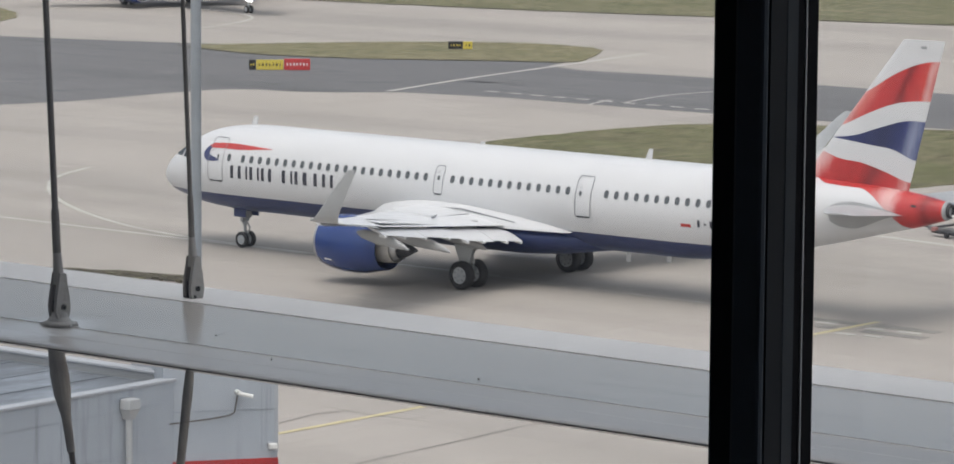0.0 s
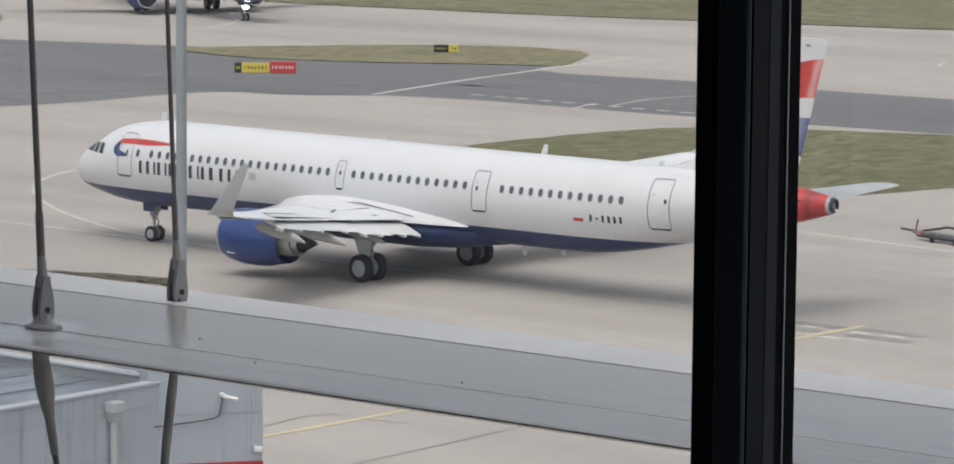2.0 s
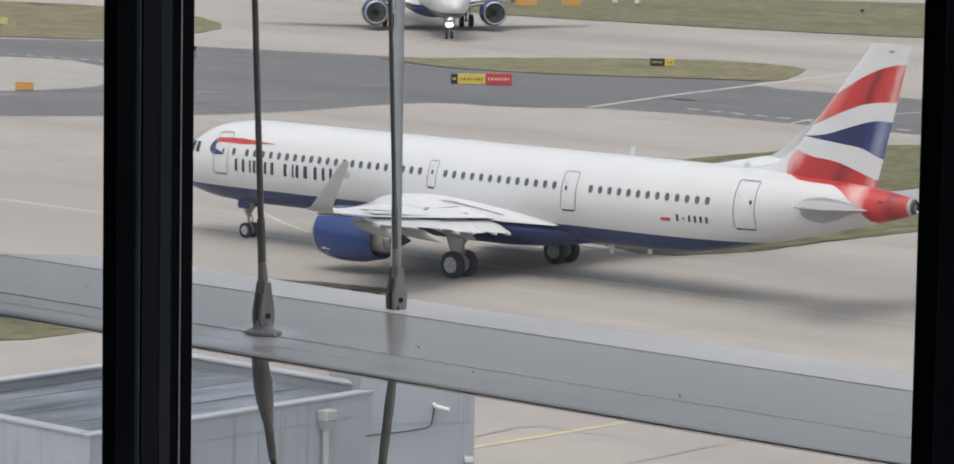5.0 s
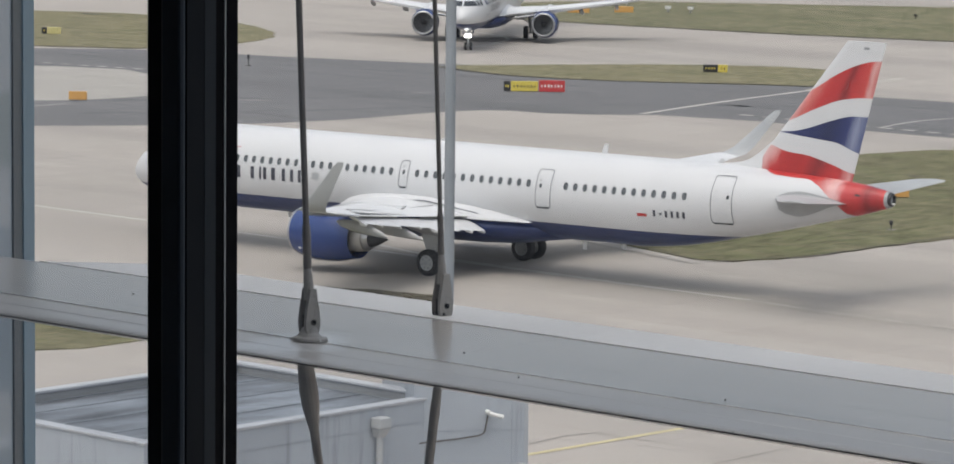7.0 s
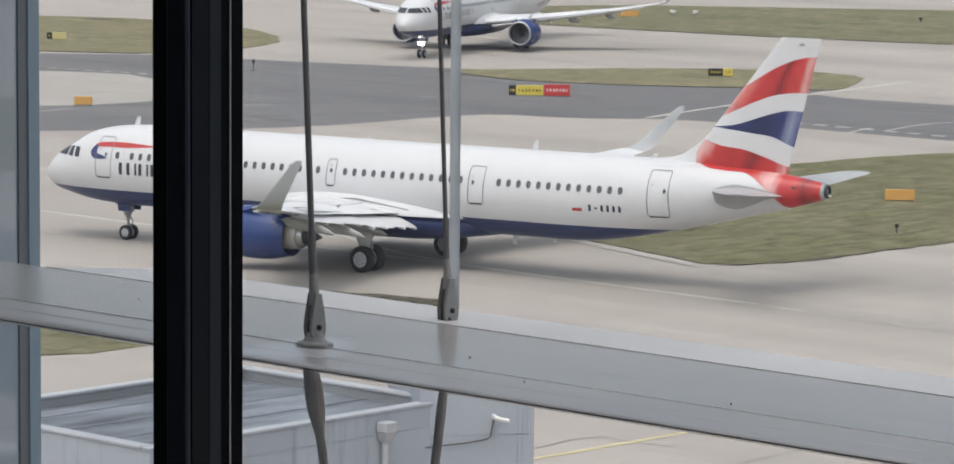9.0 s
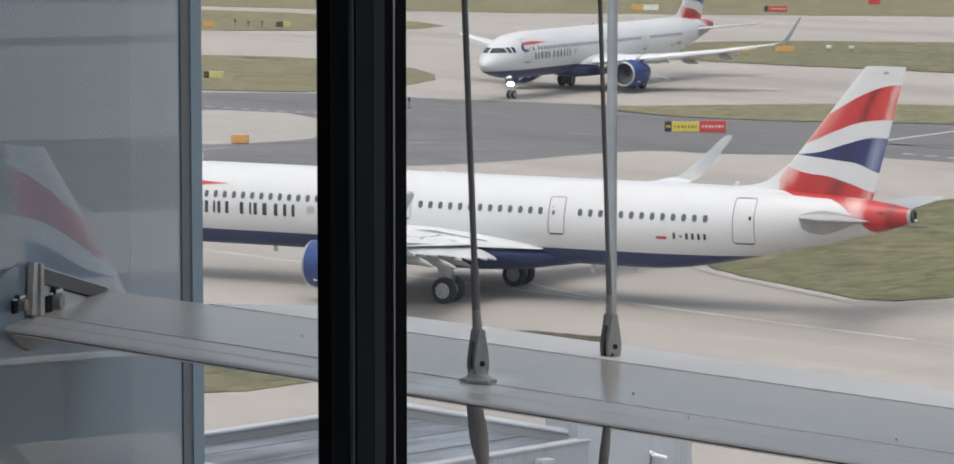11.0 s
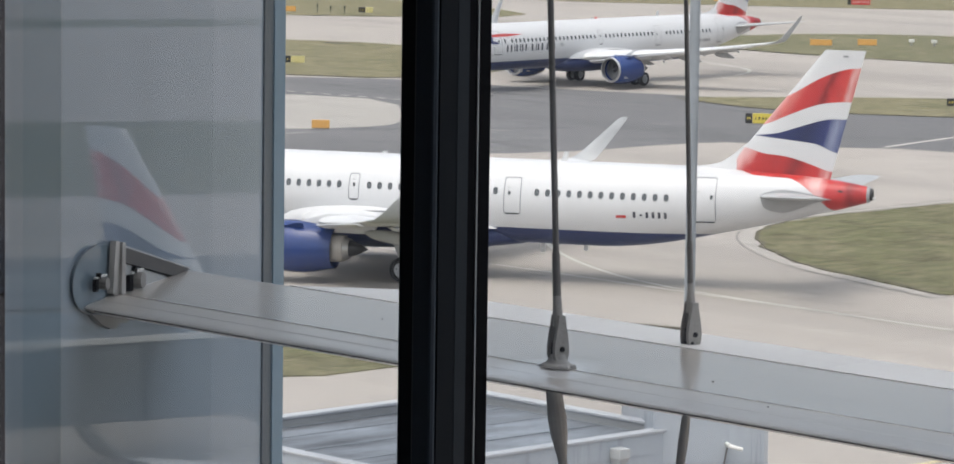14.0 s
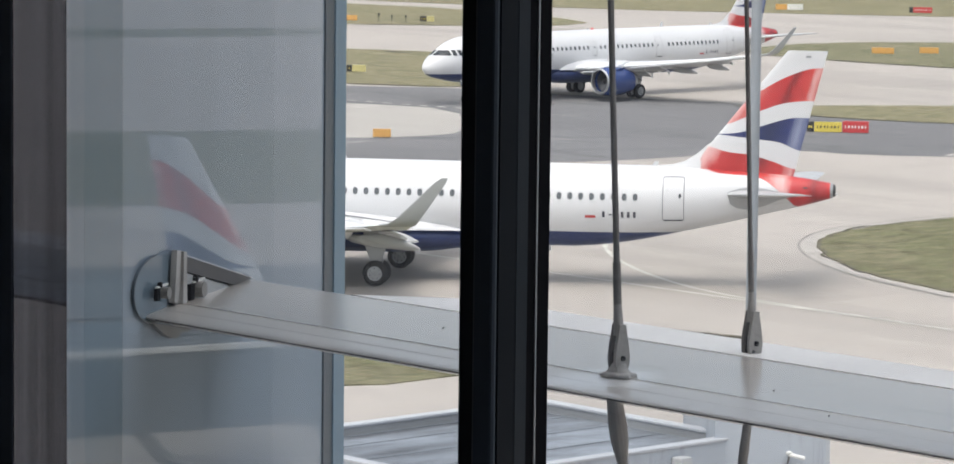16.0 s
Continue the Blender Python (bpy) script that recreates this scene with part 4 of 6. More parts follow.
def beam():
    root = thing("facade_beam", pose(0, 0, 0), "grey painted steel bracing beam outside the window, with rods", "beam")
    x0, x1 = -8.80, 8.0
    # flat top with a rounded, grooved front lip
    body = bmesh.new()
    prof = [(6.538, Z_BEAM), (7.04, Z_BEAM + 0.002), (7.04, Z_BEAM - 0.10), (6.538, Z_BEAM - 0.051)]
    cut = lambda y: -8.42 - (y - 6.25) * 0.615
    loft(body, [[(cut(y) if x == x0 else x, y, z) for y, z in prof] for x in (x0, x1)])
    part("top_plate", body, BEAM, root)
    lip = bmesh.new()
    prof = [(6.5375, Z_BEAM - 0.001), (6.531, Z_BEAM - 0.0042), (6.524, Z_BEAM - 0.002), (6.428, Z_BEAM - 0.003), (6.424, Z_BEAM - 0.0044), (6.419, Z_BEAM - 0.0035), (6.340, Z_BEAM - 0.005), (6.325, Z_BEAM - 0.008), (6.318, Z_BEAM - 0.012), (6.320, Z_BEAM - 0.0145), (6.36, Z_BEAM - 0.03), (6.5375, Z_BEAM - 0.05)]
    loft(lip, [[(cut(y) if x == x0 else x, y, z) for y, z in prof] for x in (x0, x1)])
    part("front_lip", lip, BEAM_LIP, root, "weathered rounded front lip")
    part("drip_edge", boxes((-8.36, x1, 6.3195, 6.332, Z_BEAM - 0.0168, Z_BEAM - 0.0146)), GASKET, root)
    cap = bmesh.new()
    loft(cap, [[(-8.35, 7.0405, z), (x1, 7.0405, z), (x1, 7.27, z), (-8.05, 7.27, z)] for z in (Z_BEAM - 0.10, Z_BEAM + 0.004)])
    part("rear_cap", cap, BEAM_CAP, root, "pale strip along the rear edge")
    rnd = random.Random(4)
    for x, y in ((-6.26, 6.66), (-7.63, 6.77), (-7.0, 6.5), (-5.35, 6.58), (-5.9, 6.47), (-6.9, 6.78)):
        bm = bmesh.new()
        bmesh.ops.create_icosphere(bm, subdivisions=1, radius=rnd.uniform(0.0025, 0.005), matrix=Matrix.Translation((x, y, Z_BEAM + 0.004)))
        part("rivet", bm, ROD, root)
    # bracket on the glass wall, where the beam ends
    br = thing("wall_bracket", pose(0, 0, 0), "cast steel bracket with bolts holding the beam to the glass wall", "bracket")
    p0 = along_wall(0.0)
    t = WALL_D
    m = Matrix(((t.x, WALL_N.x, 0, p0.x), (t.y, WALL_N.y, 0, p0.y), (0, 0, 1, Z_BEAM), (0, 0, 0, 1)))

    def on_wall(name, bm, mat, label=""):
        bmesh.ops.transform(bm, matrix=m, verts=bm.verts)
        part(name, bm, mat, br, label)

    def plate_bm(outline, o0, o1):
        bm = bmesh.new()
        loft(bm, [[(s, o, z) for s, z in outline] for o in (o0, o1)])
        return bm
    # a half-round reflection in the glass, modelled as a thin plate with dark outline
    arc = [(0.15 + 0.175 * math.cos(a), 0.062 + 0.097 * math.sin(a)) for a in [math.pi * (0.5 + k / 14) for k in range(15)]]
    on_wall("round_reflection", plate_bm([(x * 0.97 + 0.004, z) for x, z in arc] + [(0.24, -0.02), (0.26, 0.15)], 0.002, 0.007), MIRROR_DARK, "half-round dark reflection built as a plate")
    rim = bmesh.new()
    for (a0, b0), (a1, b1) in zip(arc, arc[1:]):
        tube(rim, (a0, 0.010, b0), (a1, 0.010, b1), 0.0025, seg=6)
    on_wall("rim", rim, EDGE_DARK, "dark outline of the half-round reflection")
    on_wall("web", plate_bm([(0.245, 0.01), (0.275, 0.01), (0.298, 0.158), (0.268, 0.162)], 0.012, 0.03), WEB_GREY, "pale upright web")
    on_wall("web", plate_bm([(0.315, 0.0), (0.347, 0.0), (0.346, 0.15), (0.322, 0.152)], 0.012, 0.03), WEB_GREY, "pale upright web")
    on_wall("web_core", plate_bm([(0.276, 0.0), (0.314, 0.0), (0.321, 0.148), (0.299, 0.15)], 0.010, 0.022), FORK)
    on_wall("arm_plate", plate_bm([(0.363, 0.0), (0.363, 0.085), (0.74, 0.001)], 0.006, 0.018), PALE_GREY, "pale triangular arm plate")
    on_wall("arm", plate_bm([(0.355, 0.089), (0.355, 0.134), (0.92, 0.006), (0.765, 0.003)], 0.006, 0.024), ARM_GREY, "dark sloping arm")
    on_wall("arm_edge", plate_bm([(0.355, 0.1345), (0.355, 0.140), (0.93, 0.008), (0.92, 0.0065)], 0.006, 0.024), HUT_CAP)
    for s0, z0, k in ((0.455, 0.026, 1.0), (0.165, 0.05, 0.75)):
        bolt = bmesh.new()
        tube(bolt, (s0, 0.018, z0), (s0, 0.045, z0), 0.024 * k, seg=10)
        on_wall("bolt", bolt, FORK)
        on_wall("keeper", plate_bm([(s0 - 0.075 * k, z0 - 0.025 * k), (s0 - 0.045 * k, z0 - 0.025 * k), (s0 - 0.045 * k, z0 + 0.022 * k), (s0 - 0.075 * k, z0 + 0.022 * k)], 0.0185, 0.03), GASKET)
        nut = bmesh.new()
        tube(nut, (s0 - 0.022, 0.019, z0 + 0.033 * k), (s0 - 0.022, 0.03, z0 + 0.033 * k), 0.011 * k, seg=8)
        on_wall("nut", nut, GASKET)
        on_wall("washer", plate_bm([(s0 - 0.045, z0 + 0.0235 * k), (s0 + 0.05 * k, z0 + 0.0235 * k), (s0 + 0.05 * k, z0 + 0.031 * k), (s0 - 0.045, z0 + 0.028 * k)], 0.0186, 0.028), SIGN_WHITE)
    on_wall("lower_shoe", plate_bm([(0.10, -0.032), (0.43, -0.085), (0.38, -0.092), (0.33, -0.086), (0.30, -0.100), (0.255, -0.095), (0.19, -0.075)], 0.004, 0.02), DARK_PLATE, "dark lower shoe")


def tie_rod(x, y, foot, top, rod_r, plate, label, low):
    """A hanging tie rod with its fork end standing on the beam and a mate below it."""
    root = thing("tie_rod", pose(0, 0, 0), label, "rod", "tie rods of the beam")
    z = Z_BEAM + foot
    bm = bmesh.new()
    up, pin = Vector((*top, 23.6)), Vector((x, y, z + 0.05))
    d = (up - pin).normalized()
    tube(bm, pin + d * 0.09, up, rod_r, seg=14)
    tube(bm, pin + d * 0.07, pin + d * 0.24, rod_r * 1.35, rod_r * 1.3, 14)
    part("rod", bm, ROD, root, smooth=False)
    # clevis: two teardrop plates, turned so that one face and the dark gap between show
    fx, fy, nx, ny = 0.18, 0.984, 0.984, -0.18
    q = [(0.006, -0.042), (0.016, -0.036), (0.021, -0.018), (0.022, 0.0), (0.018, 0.03), (0.012, 0.06), (0.009, 0.082), (-0.009, 0.082), (-0.012, 0.06), (-0.018, 0.03), (-0.022, 0.0), (-0.021, -0.018), (-0.016, -0.036), (-0.006, -0.042)]
    for o0, o1, mt in ((0.008, 0.019, FORK), (-0.019, -0.008, ROD)):
        cheek = bmesh.new()
        loft(cheek, [[(x + fx * px + nx * o, y + fy * px + ny * o, z + 0.047 + pz) for px, pz in q] for o in (o0, o1)])
        part("fork", cheek, mt, root, "cast steel fork cheek")
    neck = bmesh.new()
    tube(neck, (x, y, z + 0.10), pin + d * 0.13, 0.015, rod_r * 1.35, 12)
    part("neck", neck, FORK, root)
    tongue = bmesh.new()
    loft(tongue, [[(x + fx * px + nx * o, y + fy * px + ny * o, z + 0.040 + pz) for px, pz in ((-0.017, -0.036), (0.017, -0.036), (0.015, 0.02), (-0.015, 0.02))] for o in (-0.0075, 0.0075)])
    part("tongue", tongue, GASKET, root, "dark tongue plate")
    pinm = bmesh.new()
    tube(pinm, (x - nx * 0.022, y - ny * 0.022, z + 0.043), (x + nx * 0.0225, y + ny * 0.0225, z + 0.043), 0.0072, seg=12)
    part("pin", pinm, GASKET, root)
    if not plate:
        part("foot", boxes((x - 0.024, x + 0.018, y - 0.016, y + 0.016, Z_BEAM + 0.0045, Z_BEAM + 0.014), bevel=0.002), GASKET, root, "dark foot plate")
    if plate:
        rnd, bp = random.Random(8), bmesh.new()
        # a splayed skirt of grout, uneven at its rim
        spread = [rnd.uniform(0.86, 1.14) for _ in range(20)]
        loft(bp, [[(x + r * (spread[k] if r > 0.035 else 1) * math.cos(k * math.pi / 10), y + 0.8 * r * (spread[k] if r > 0.035 else 1) * math.sin(k * math.pi / 10), Z_BEAM + h) for k in range(20)]
                  for r, h in ((0.052, 0.001), (0.049, 0.007), (0.034, 0.012), (0.026, 0.022), (0.022, 0.034))])
        part("base_plate", bp, BASE_PALE, root, "chalky pale base plate")
    lw = bmesh.new()
    a, b, ra, rb = low
    a, b = Vector(a), Vector(b)
    d = (b - a).normalized()
    tube(lw, a - d * 0.03, a + d * 0.05, ra * 0.8, ra, 14)
    tube(lw, a + d * 0.05, a + d * 0.09, ra, ra * 0.92, 14)
    tube(lw, a + d * 0.09, a + d * 0.15, ra * 0.92, rb * 1.25, 14)
    tube(lw, a + d * 0.15, a + d * 0.24, rb * 1.25, rb * 1.1, 14)
    part("lower_fork", lw, WEB_GREY, root, "dull grey lower fork")
    lw = bmesh.new()
    tube(lw, a + d * 0.23, a + d * 1.6, rb * 0.8, seg=12)
    part("lower_rod", lw, ROD, root)


building()
beam()
tie_rod(-6.693, 6.54, 0.005, (-6.820, 6.54), 0.0082, True, "dark steel tie rod with fork end on the grey beam", ((-6.508, 6.35, 21.14), (-6.450, 6.35, 20.86), 0.024, 0.0095))
tie_rod(-6.757, 7.10, -0.012, (-6.872, 7.10), 0.0062, False, "thin dark tie rod behind the beam's rear edge", ((-6.056, 6.35, 21.14), (-6.090, 6.35, 20.90), 0.0125, 0.0092))
mast = thing("lamp_mast", pose(-46.65, 49.04, 0.0), "tall pale galvanised lamp mast behind the service building", "mast")
mb = bmesh.new()
tube(mb, (0, 0, 0.06), (0, 0, 27.0), 0.102, 0.094, seg=20)
part("pole", mb, ROD_PALE, mast, smooth=True)
part("base_plate", boxes((-0.3, 0.3, -0.3, 0.3, 0.0, 0.06), bevel=0.01), FORK, mast)


# ---------------------------------------------------------------- aircraft
XM = 21.97   # the main gear's distance behind the nose; the origin stands on the ground between the main wheels
# distance behind the nose, height of the centre, half height, half width
HULL = [(0.0, 3.18, 0.03, 0.03), (0.12, 3.2, 0.28, 0.30), (0.35, 3.24, 0.52, 0.56), (0.8, 3.32, 0.86, 0.92), (1.4, 3.42, 1.13, 1.20), (2.1, 3.54, 1.40, 1.44), (2.9, 3.68, 1.70, 1.63), (3.8, 3.77, 1.89, 1.79), (5.0, 3.83, 2.01, 1.91), (6.5, 3.86, 2.07, 1.975),
        (31.0, 3.86, 2.07, 1.975), (33.0, 3.93, 2.0, 1.93), (35.0, 4.09, 1.83, 1.80), (37.0, 4.29, 1.59, 1.58), (39.0, 4.475, 1.325, 1.32), (41.0, 4.665, 1.015, 1.0), (43.0, 4.805, 0.655, 0.62), (44.2, 4.88, 0.37, 0.34)]


def hull(x):
    """Centre height, half height and half width of the fuselage, eased between the stations."""
    for i, (a, b) in enumerate(zip(HULL, HULL[1:])):
        if x <= b[0]:
            break
    h = b[0] - a[0]
    f = min(max((x - a[0]) / h, 0), 1)
    pa, nb = HULL[max(i - 1, 0)], HULL[min(i + 2, len(HULL) - 1)]
    out = []
    for k in (1, 2, 3):
        sa = (b[k] - pa[k]) / (b[0] - pa[0])
        sb = (nb[k] - a[k]) / (nb[0] - a[0])
        if h > 10 or a[k] == b[k]:
            sa = sb = 0.0 if h > 10 else sa
        f2, f3 = f * f, f * f * f
        out.append(a[k] * (2 * f3 - 3 * f2 + 1) + h * sa * (f3 - 2 * f2 + f) + b[k] * (3 * f2 - 2 * f3) + h * sb * (f3 - f2))
    return out


def skin(x, z, side, off=0.0):
    """A point of the fuselage's side at height z, lifted by off. side: -1 the left, 1 the right."""
    zc, rh, rw = hull(x)
    s = min(max((z - zc) / rh, -1), 1)
    c = math.sqrt(max(1 - s * s, 0))
    n = Vector((0, c / rw, s / rh)).normalized()
    return Vector((x - XM, side * (rw * c + n.y * off), zc + rh * s + n.z * off))


def skin_patch(bm, outline, side, off=0.02):
    """A small panel laid on the fuselage; outline: (x, z) pairs."""
    vs = [bm.verts.new(skin(x, z, side, off)) for x, z in outline]
    bm.faces.new(vs)


def skin_strip(bm, line_a, line_b, side, off=0.02):
    va = [bm.verts.new(skin(x, z, side, off)) for x, z in line_a]
    vb = [bm.verts.new(skin(x, z, side, off)) for x, z in line_b]
    for i in range(len(va) - 1):
        bm.faces.new((va[i], va[i + 1], vb[i + 1], vb[i]))


def fuselage_bm(x0, x1, step, seg=48):
    bm, rings, x = bmesh.new(), [], x0
    xs = []
    while x < x1 - 1e-6:
        xs.append(x)
        x += step if x >= 3.0 else 0.06 + 0.07 * x
    xs.append(x1)
    for x in xs:
        zc, rh, rw = hull(x)
        rings.append([(x - XM, rw * math.sin(2 * math.pi * k / seg), zc + rh * math.cos(2 * math.pi * k / seg)) for k in range(seg)])
    loft(bm, rings, cap=False)
    return bm


FIN_LE = lambda z: 37.74 + (z - 6.61) * 0.80
FIN_TE = lambda z: 42.26 + (z - 5.5) * 0.255
BANDS = [(11.80,) * 5, (9.52, 10.24, 10.68, 10.90, 10.96), (8.08, 8.66, 9.10, 9.27, 9.31), (7.58, 7.72, 8.12, 8.44, 8.46), (7.56, 7.47, 7.36, 7.22, 6.82), (6.96, 6.71, 6.59, 6.28, 5.90), (5.45,) * 5]


def band_height(b, u):
    """Height of a paint boundary at the chord fraction u, eased."""
    k = min(int(u * 4), 3)
    f = u * 4 - k
    p = [b[max(k - 1, 0)], b[k], b[k + 1], b[min(k + 2, 4)]]
    return 0.5 * (2 * p[1] + (p[2] - p[0]) * f + (2 * p[0] - 5 * p[1] + 4 * p[2] - p[3]) * f * f + (3 * p[1] - p[0] - 3 * p[2] + p[3]) * f ** 3)


def foil(u):
    return 5 * (0.2969 * math.sqrt(u) - 0.126 * u - 0.3516 * u * u + 0.2843 * u ** 3 - 0.1036 * u ** 4)


def fin_bm(upper, lower):
    """The part of the fin between two paint boundaries, both sides."""
    bm, n, m = bmesh.new(), 28, 6
    us = [(i / n) ** 1.4 for i in range(n + 1)]
    grid = {}
    for side in (-1, 1):
        for i, u in enumerate(us):
            for j in range(m + 1):
                z = band_height(upper, u) * (1 - j / m) + band_height(lower, u) * j / m
                a, b = FIN_LE(z), FIN_TE(z)
                grid[side, i, j] = bm.verts.new((a + (b - a) * u - XM, side * 0.095 * (b - a) * foil(u) + side * 0.004, z))
        for i in range(n):
            for j in range(m):
                bm.faces.new((grid[side, i, j], grid[side, i + 1, j], grid[side, i + 1, j + 1], grid[side, i, j + 1]))
    for j in range(m):
        for i in (0, n):
            bm.faces.new((grid[-1, i, j], grid[1, i, j], grid[1, i, j + 1], grid[-1, i, j + 1]))
    for i in range(n):
        for j in (0, m):
            bm.faces.new((grid[-1, i, j], grid[1, i, j], grid[1, i + 1, j], grid[-1, i + 1, j]))
    return bm


def wing_bm(sections, n=14):
    """sections: leading edge (x, y, z), chord, thickness, twist down (degrees), and the lean of the section's up (y, z)."""
    bm, rings = bmesh.new(), []
    for (x, y, z), c, th, tw, (uy, uz) in sections:
        us = [0.5 - 0.5 * math.cos(math.pi * i / n) for i in range(n + 1)]
        pts = [(u, foil(u) * th + 0.02 * math.sin(math.pi * u)) for u in us] + [(u, -foil(u) * th * 0.8 + 0.01 * math.sin(math.pi * u)) for u in reversed(us[1:-1])]
        ca, sa = math.cos(radians(tw)), math.sin(radians(tw))
        rings.append([(x + c * (u * ca + w * sa) - XM, y + uy * c * (w * ca - u * sa), z + uz * c * (w * ca - u * sa)) for u, w in pts])
    loft(bm, rings)
    return bm


def wheel(root, x, y, r, w):
    """A wheel turning on its own hub, with tyre and brake-cooling holes."""
    bm = lathe(bmesh.new(), [(-0.5 * w, 0.25 * r), (-0.36 * w, 0.50 * r), (-0.44 * w, 0.58 * r), (-0.30 * w, 0.62 * r), (0.30 * w, 0.62 * r), (0.44 * w, 0.58 * r), (0.36 * w, 0.50 * r), (0.5 * w, 0.25 * r)], "y", (0, 0, 0), 24)
    for k in range(7):
        a = k * 2 * math.pi / 7
        p = Vector((0.40 * r * math.cos(a), 0, 0.40 * r * math.sin(a)))
        n0 = len(bm.faces)
        tube(bm, p + Vector((0, -0.45 * w, 0)), p + Vector((0, 0.45 * w, 0)), 0.055 * r, seg=6)
        bm.faces.ensure_lookup_table()
        for f in bm.faces[n0:]:
            f.material_index = 1
    hub = part("wheel", bm, (PALE_GREY, DARK_METAL), root, "pale grey wheel with black tyre", True)
    hub.location = (x - XM, y, r)
    part("tyre", lathe(bmesh.new(), [(-0.42 * w, 0.58 * r), (-0.5 * w, 0.72 * r), (-0.47 * w, 0.88 * r), (-0.33 * w, 0.975 * r), (0, r), (0.33 * w, 0.975 * r), (0.47 * w, 0.88 * r), (0.5 * w, 0.72 * r), (0.42 * w, 0.58 * r)], "y", (0, 0, 0), 32, True), TYRE, hub, "black rubber tyre", True)


def engine(root, s):
    y, z, x0 = s * 5.75, 1.79, 15.50 - XM
    cowl = lathe(bmesh.new(), [(0.10, 1.10), (0.30, 1.17), (0.7, 1.245), (1.3, 1.285), (1.9, 1.275), (2.5, 1.21), (3.0, 1.10), (3.52, 0.985), (3.52, 0.95), (3.1, 0.98), (1.0, 1.02), (0.35, 0.99), (0.10, 1.03)], "x", (x0, y, z), 48, True)
    # the cowl droops a little towards its nozzle
    bmesh.ops.transform(cowl, matrix=Matrix.Translation((x0, y, z)) @ Matrix.Rotation(radians(1.3), 4, "Y") @ Matrix.Translation((-x0, -y, -z)), verts=cowl.verts)
    n = part("engine_cowl", cowl, ENGINE_BLUE, root, "glossy blue engine cowl", True)
    part("inlet_lip", lathe(bmesh.new(), [(0.13, 1.115), (0.05, 1.085), (0.0, 1.04), (0.03, 0.985), (0.15, 0.965), (0.38, 0.985), (0.38, 0.965), (0.12, 0.945), (-0.01, 0.985), (-0.03, 1.04), (0.01, 1.10), (0.12, 1.13)], "x", (x0, y, z), 48, True), BARE, n, "bare metal inlet lip", True)
    for a, r in ((1.20, 1.286), (2.50, 1.212)):
        part("cowl_seam", lathe(bmesh.new(), [(a, r - 0.01), (a, r + 0.004), (a + 0.02, r + 0.004), (a + 0.02, r - 0.01)], "x", (x0, y, z - 0.022 * a), 48, True), BLUE, n)
    fan = lathe(bmesh.new(), [(0.75, 1.01), (0.82, 0.3), (0.62, 0.24), (0.30, 0.03)], "x", (x0, y, z), 32)
    part("fan", fan, DARK_METAL, n, "dark fan and spinner")
    blades = bmesh.new()
    for k in range(20):
        a = 2 * math.pi * k / 20
        ring = []
        for rr, wd in ((0.28, 0.045), (0.97, 0.12)):
            for o, dx in ((-wd, 0.04), (wd, -0.06)):
                c, sn = math.cos(a + o / rr), math.sin(a + o / rr)
                ring.append(blades.verts.new((x0 + 0.66 + dx, y + rr * c, z + rr * sn)))
        blades.faces.new((ring[0], ring[1], ring[3], ring[2]))
    part("fan_blades", blades, FAN_GREY, n)
    zc = z - 0.05
    # near-black ring closes the duct; the gap's shade is put into its colour
    part("bypass_duct", lathe(bmesh.new(), [(2.75, 0.50), (2.75, 0.97), (2.80, 0.97), (2.80, 0.50)], "x", (x0, y, zc), 32, True), GASKET, n, "black ring for the shade in the bypass duct", True)
    part("core_cowl", lathe(bmesh.new(), [(2.7, 0.66), (3.5, 0.69), (4.02, 0.64), (4.02, 0.60), (2.7, 0.58)], "x", (x0, y, zc), 32, True), HOT, n, "heat-stained core cowl", True)
    part("core_nozzle", lathe(bmesh.new(), [(3.8, 0.60), (4.1, 0.55), (4.30, 0.485), (4.30, 0.455), (4.0, 0.50), (3.8, 0.52)], "x", (x0, y, zc), 32, True), BARE, n, "bare metal core nozzle", True)
    part("exhaust_plug", lathe(bmesh.new(), [(3.9, 0.42), (4.3, 0.40), (4.65, 0.29), (4.93, 0.15), (5.18, 0.03)], "x", (x0, y, zc), 24), DARK_METAL, n, "dark exhaust plug", True)
    for side in (-1, 1):
        st = bmesh.new()
        loft(st, [[(x0 + 1.05, y + side * (0.80 - o), z + 1.00), (x0 + 2.15, y + side * (0.80 - o), z + 0.97), (x0 + 2.15, y + side * (0.98 - o), z + 1.20), (x0 + 1.75, y + side * (0.98 - o), z + 1.20)] for o in (0.0, 0.03)])
        part("strake", st, ENGINE_BLUE, n)
    py = bmesh.new()
    loft(py, [[(x0 + a, y + w * q, zz) for w in (-1, 1)] + [(x0 + b, y + w * q, zz) for w in (1, -1)] for q, a, b, zz in ((0.16, 1.5, 5.4, z + 0.72), (0.18, 1.7, 5.7, z + 1.22), (0.14, 3.1, 6.2, z + 1.62))])
    part("pylon", py, WHITE, root)
    for dx, w, h in ((0.70, 0.10, 0.10), (0.86, 0.07, 0.07), (0.98, 0.11, 0.13), (1.14, 0.05, 0.08)):
        ang = math.asin(-0.66 / 1.262)
        mk = boxes((x0 + dx, x0 + dx + w, y - 1.262 * math.cos(ang) - 0.012, y - 1.262 * math.cos(ang) + 0.03, z - 0.67 - 0.5 * h, z - 0.67 + 0.5 * h))
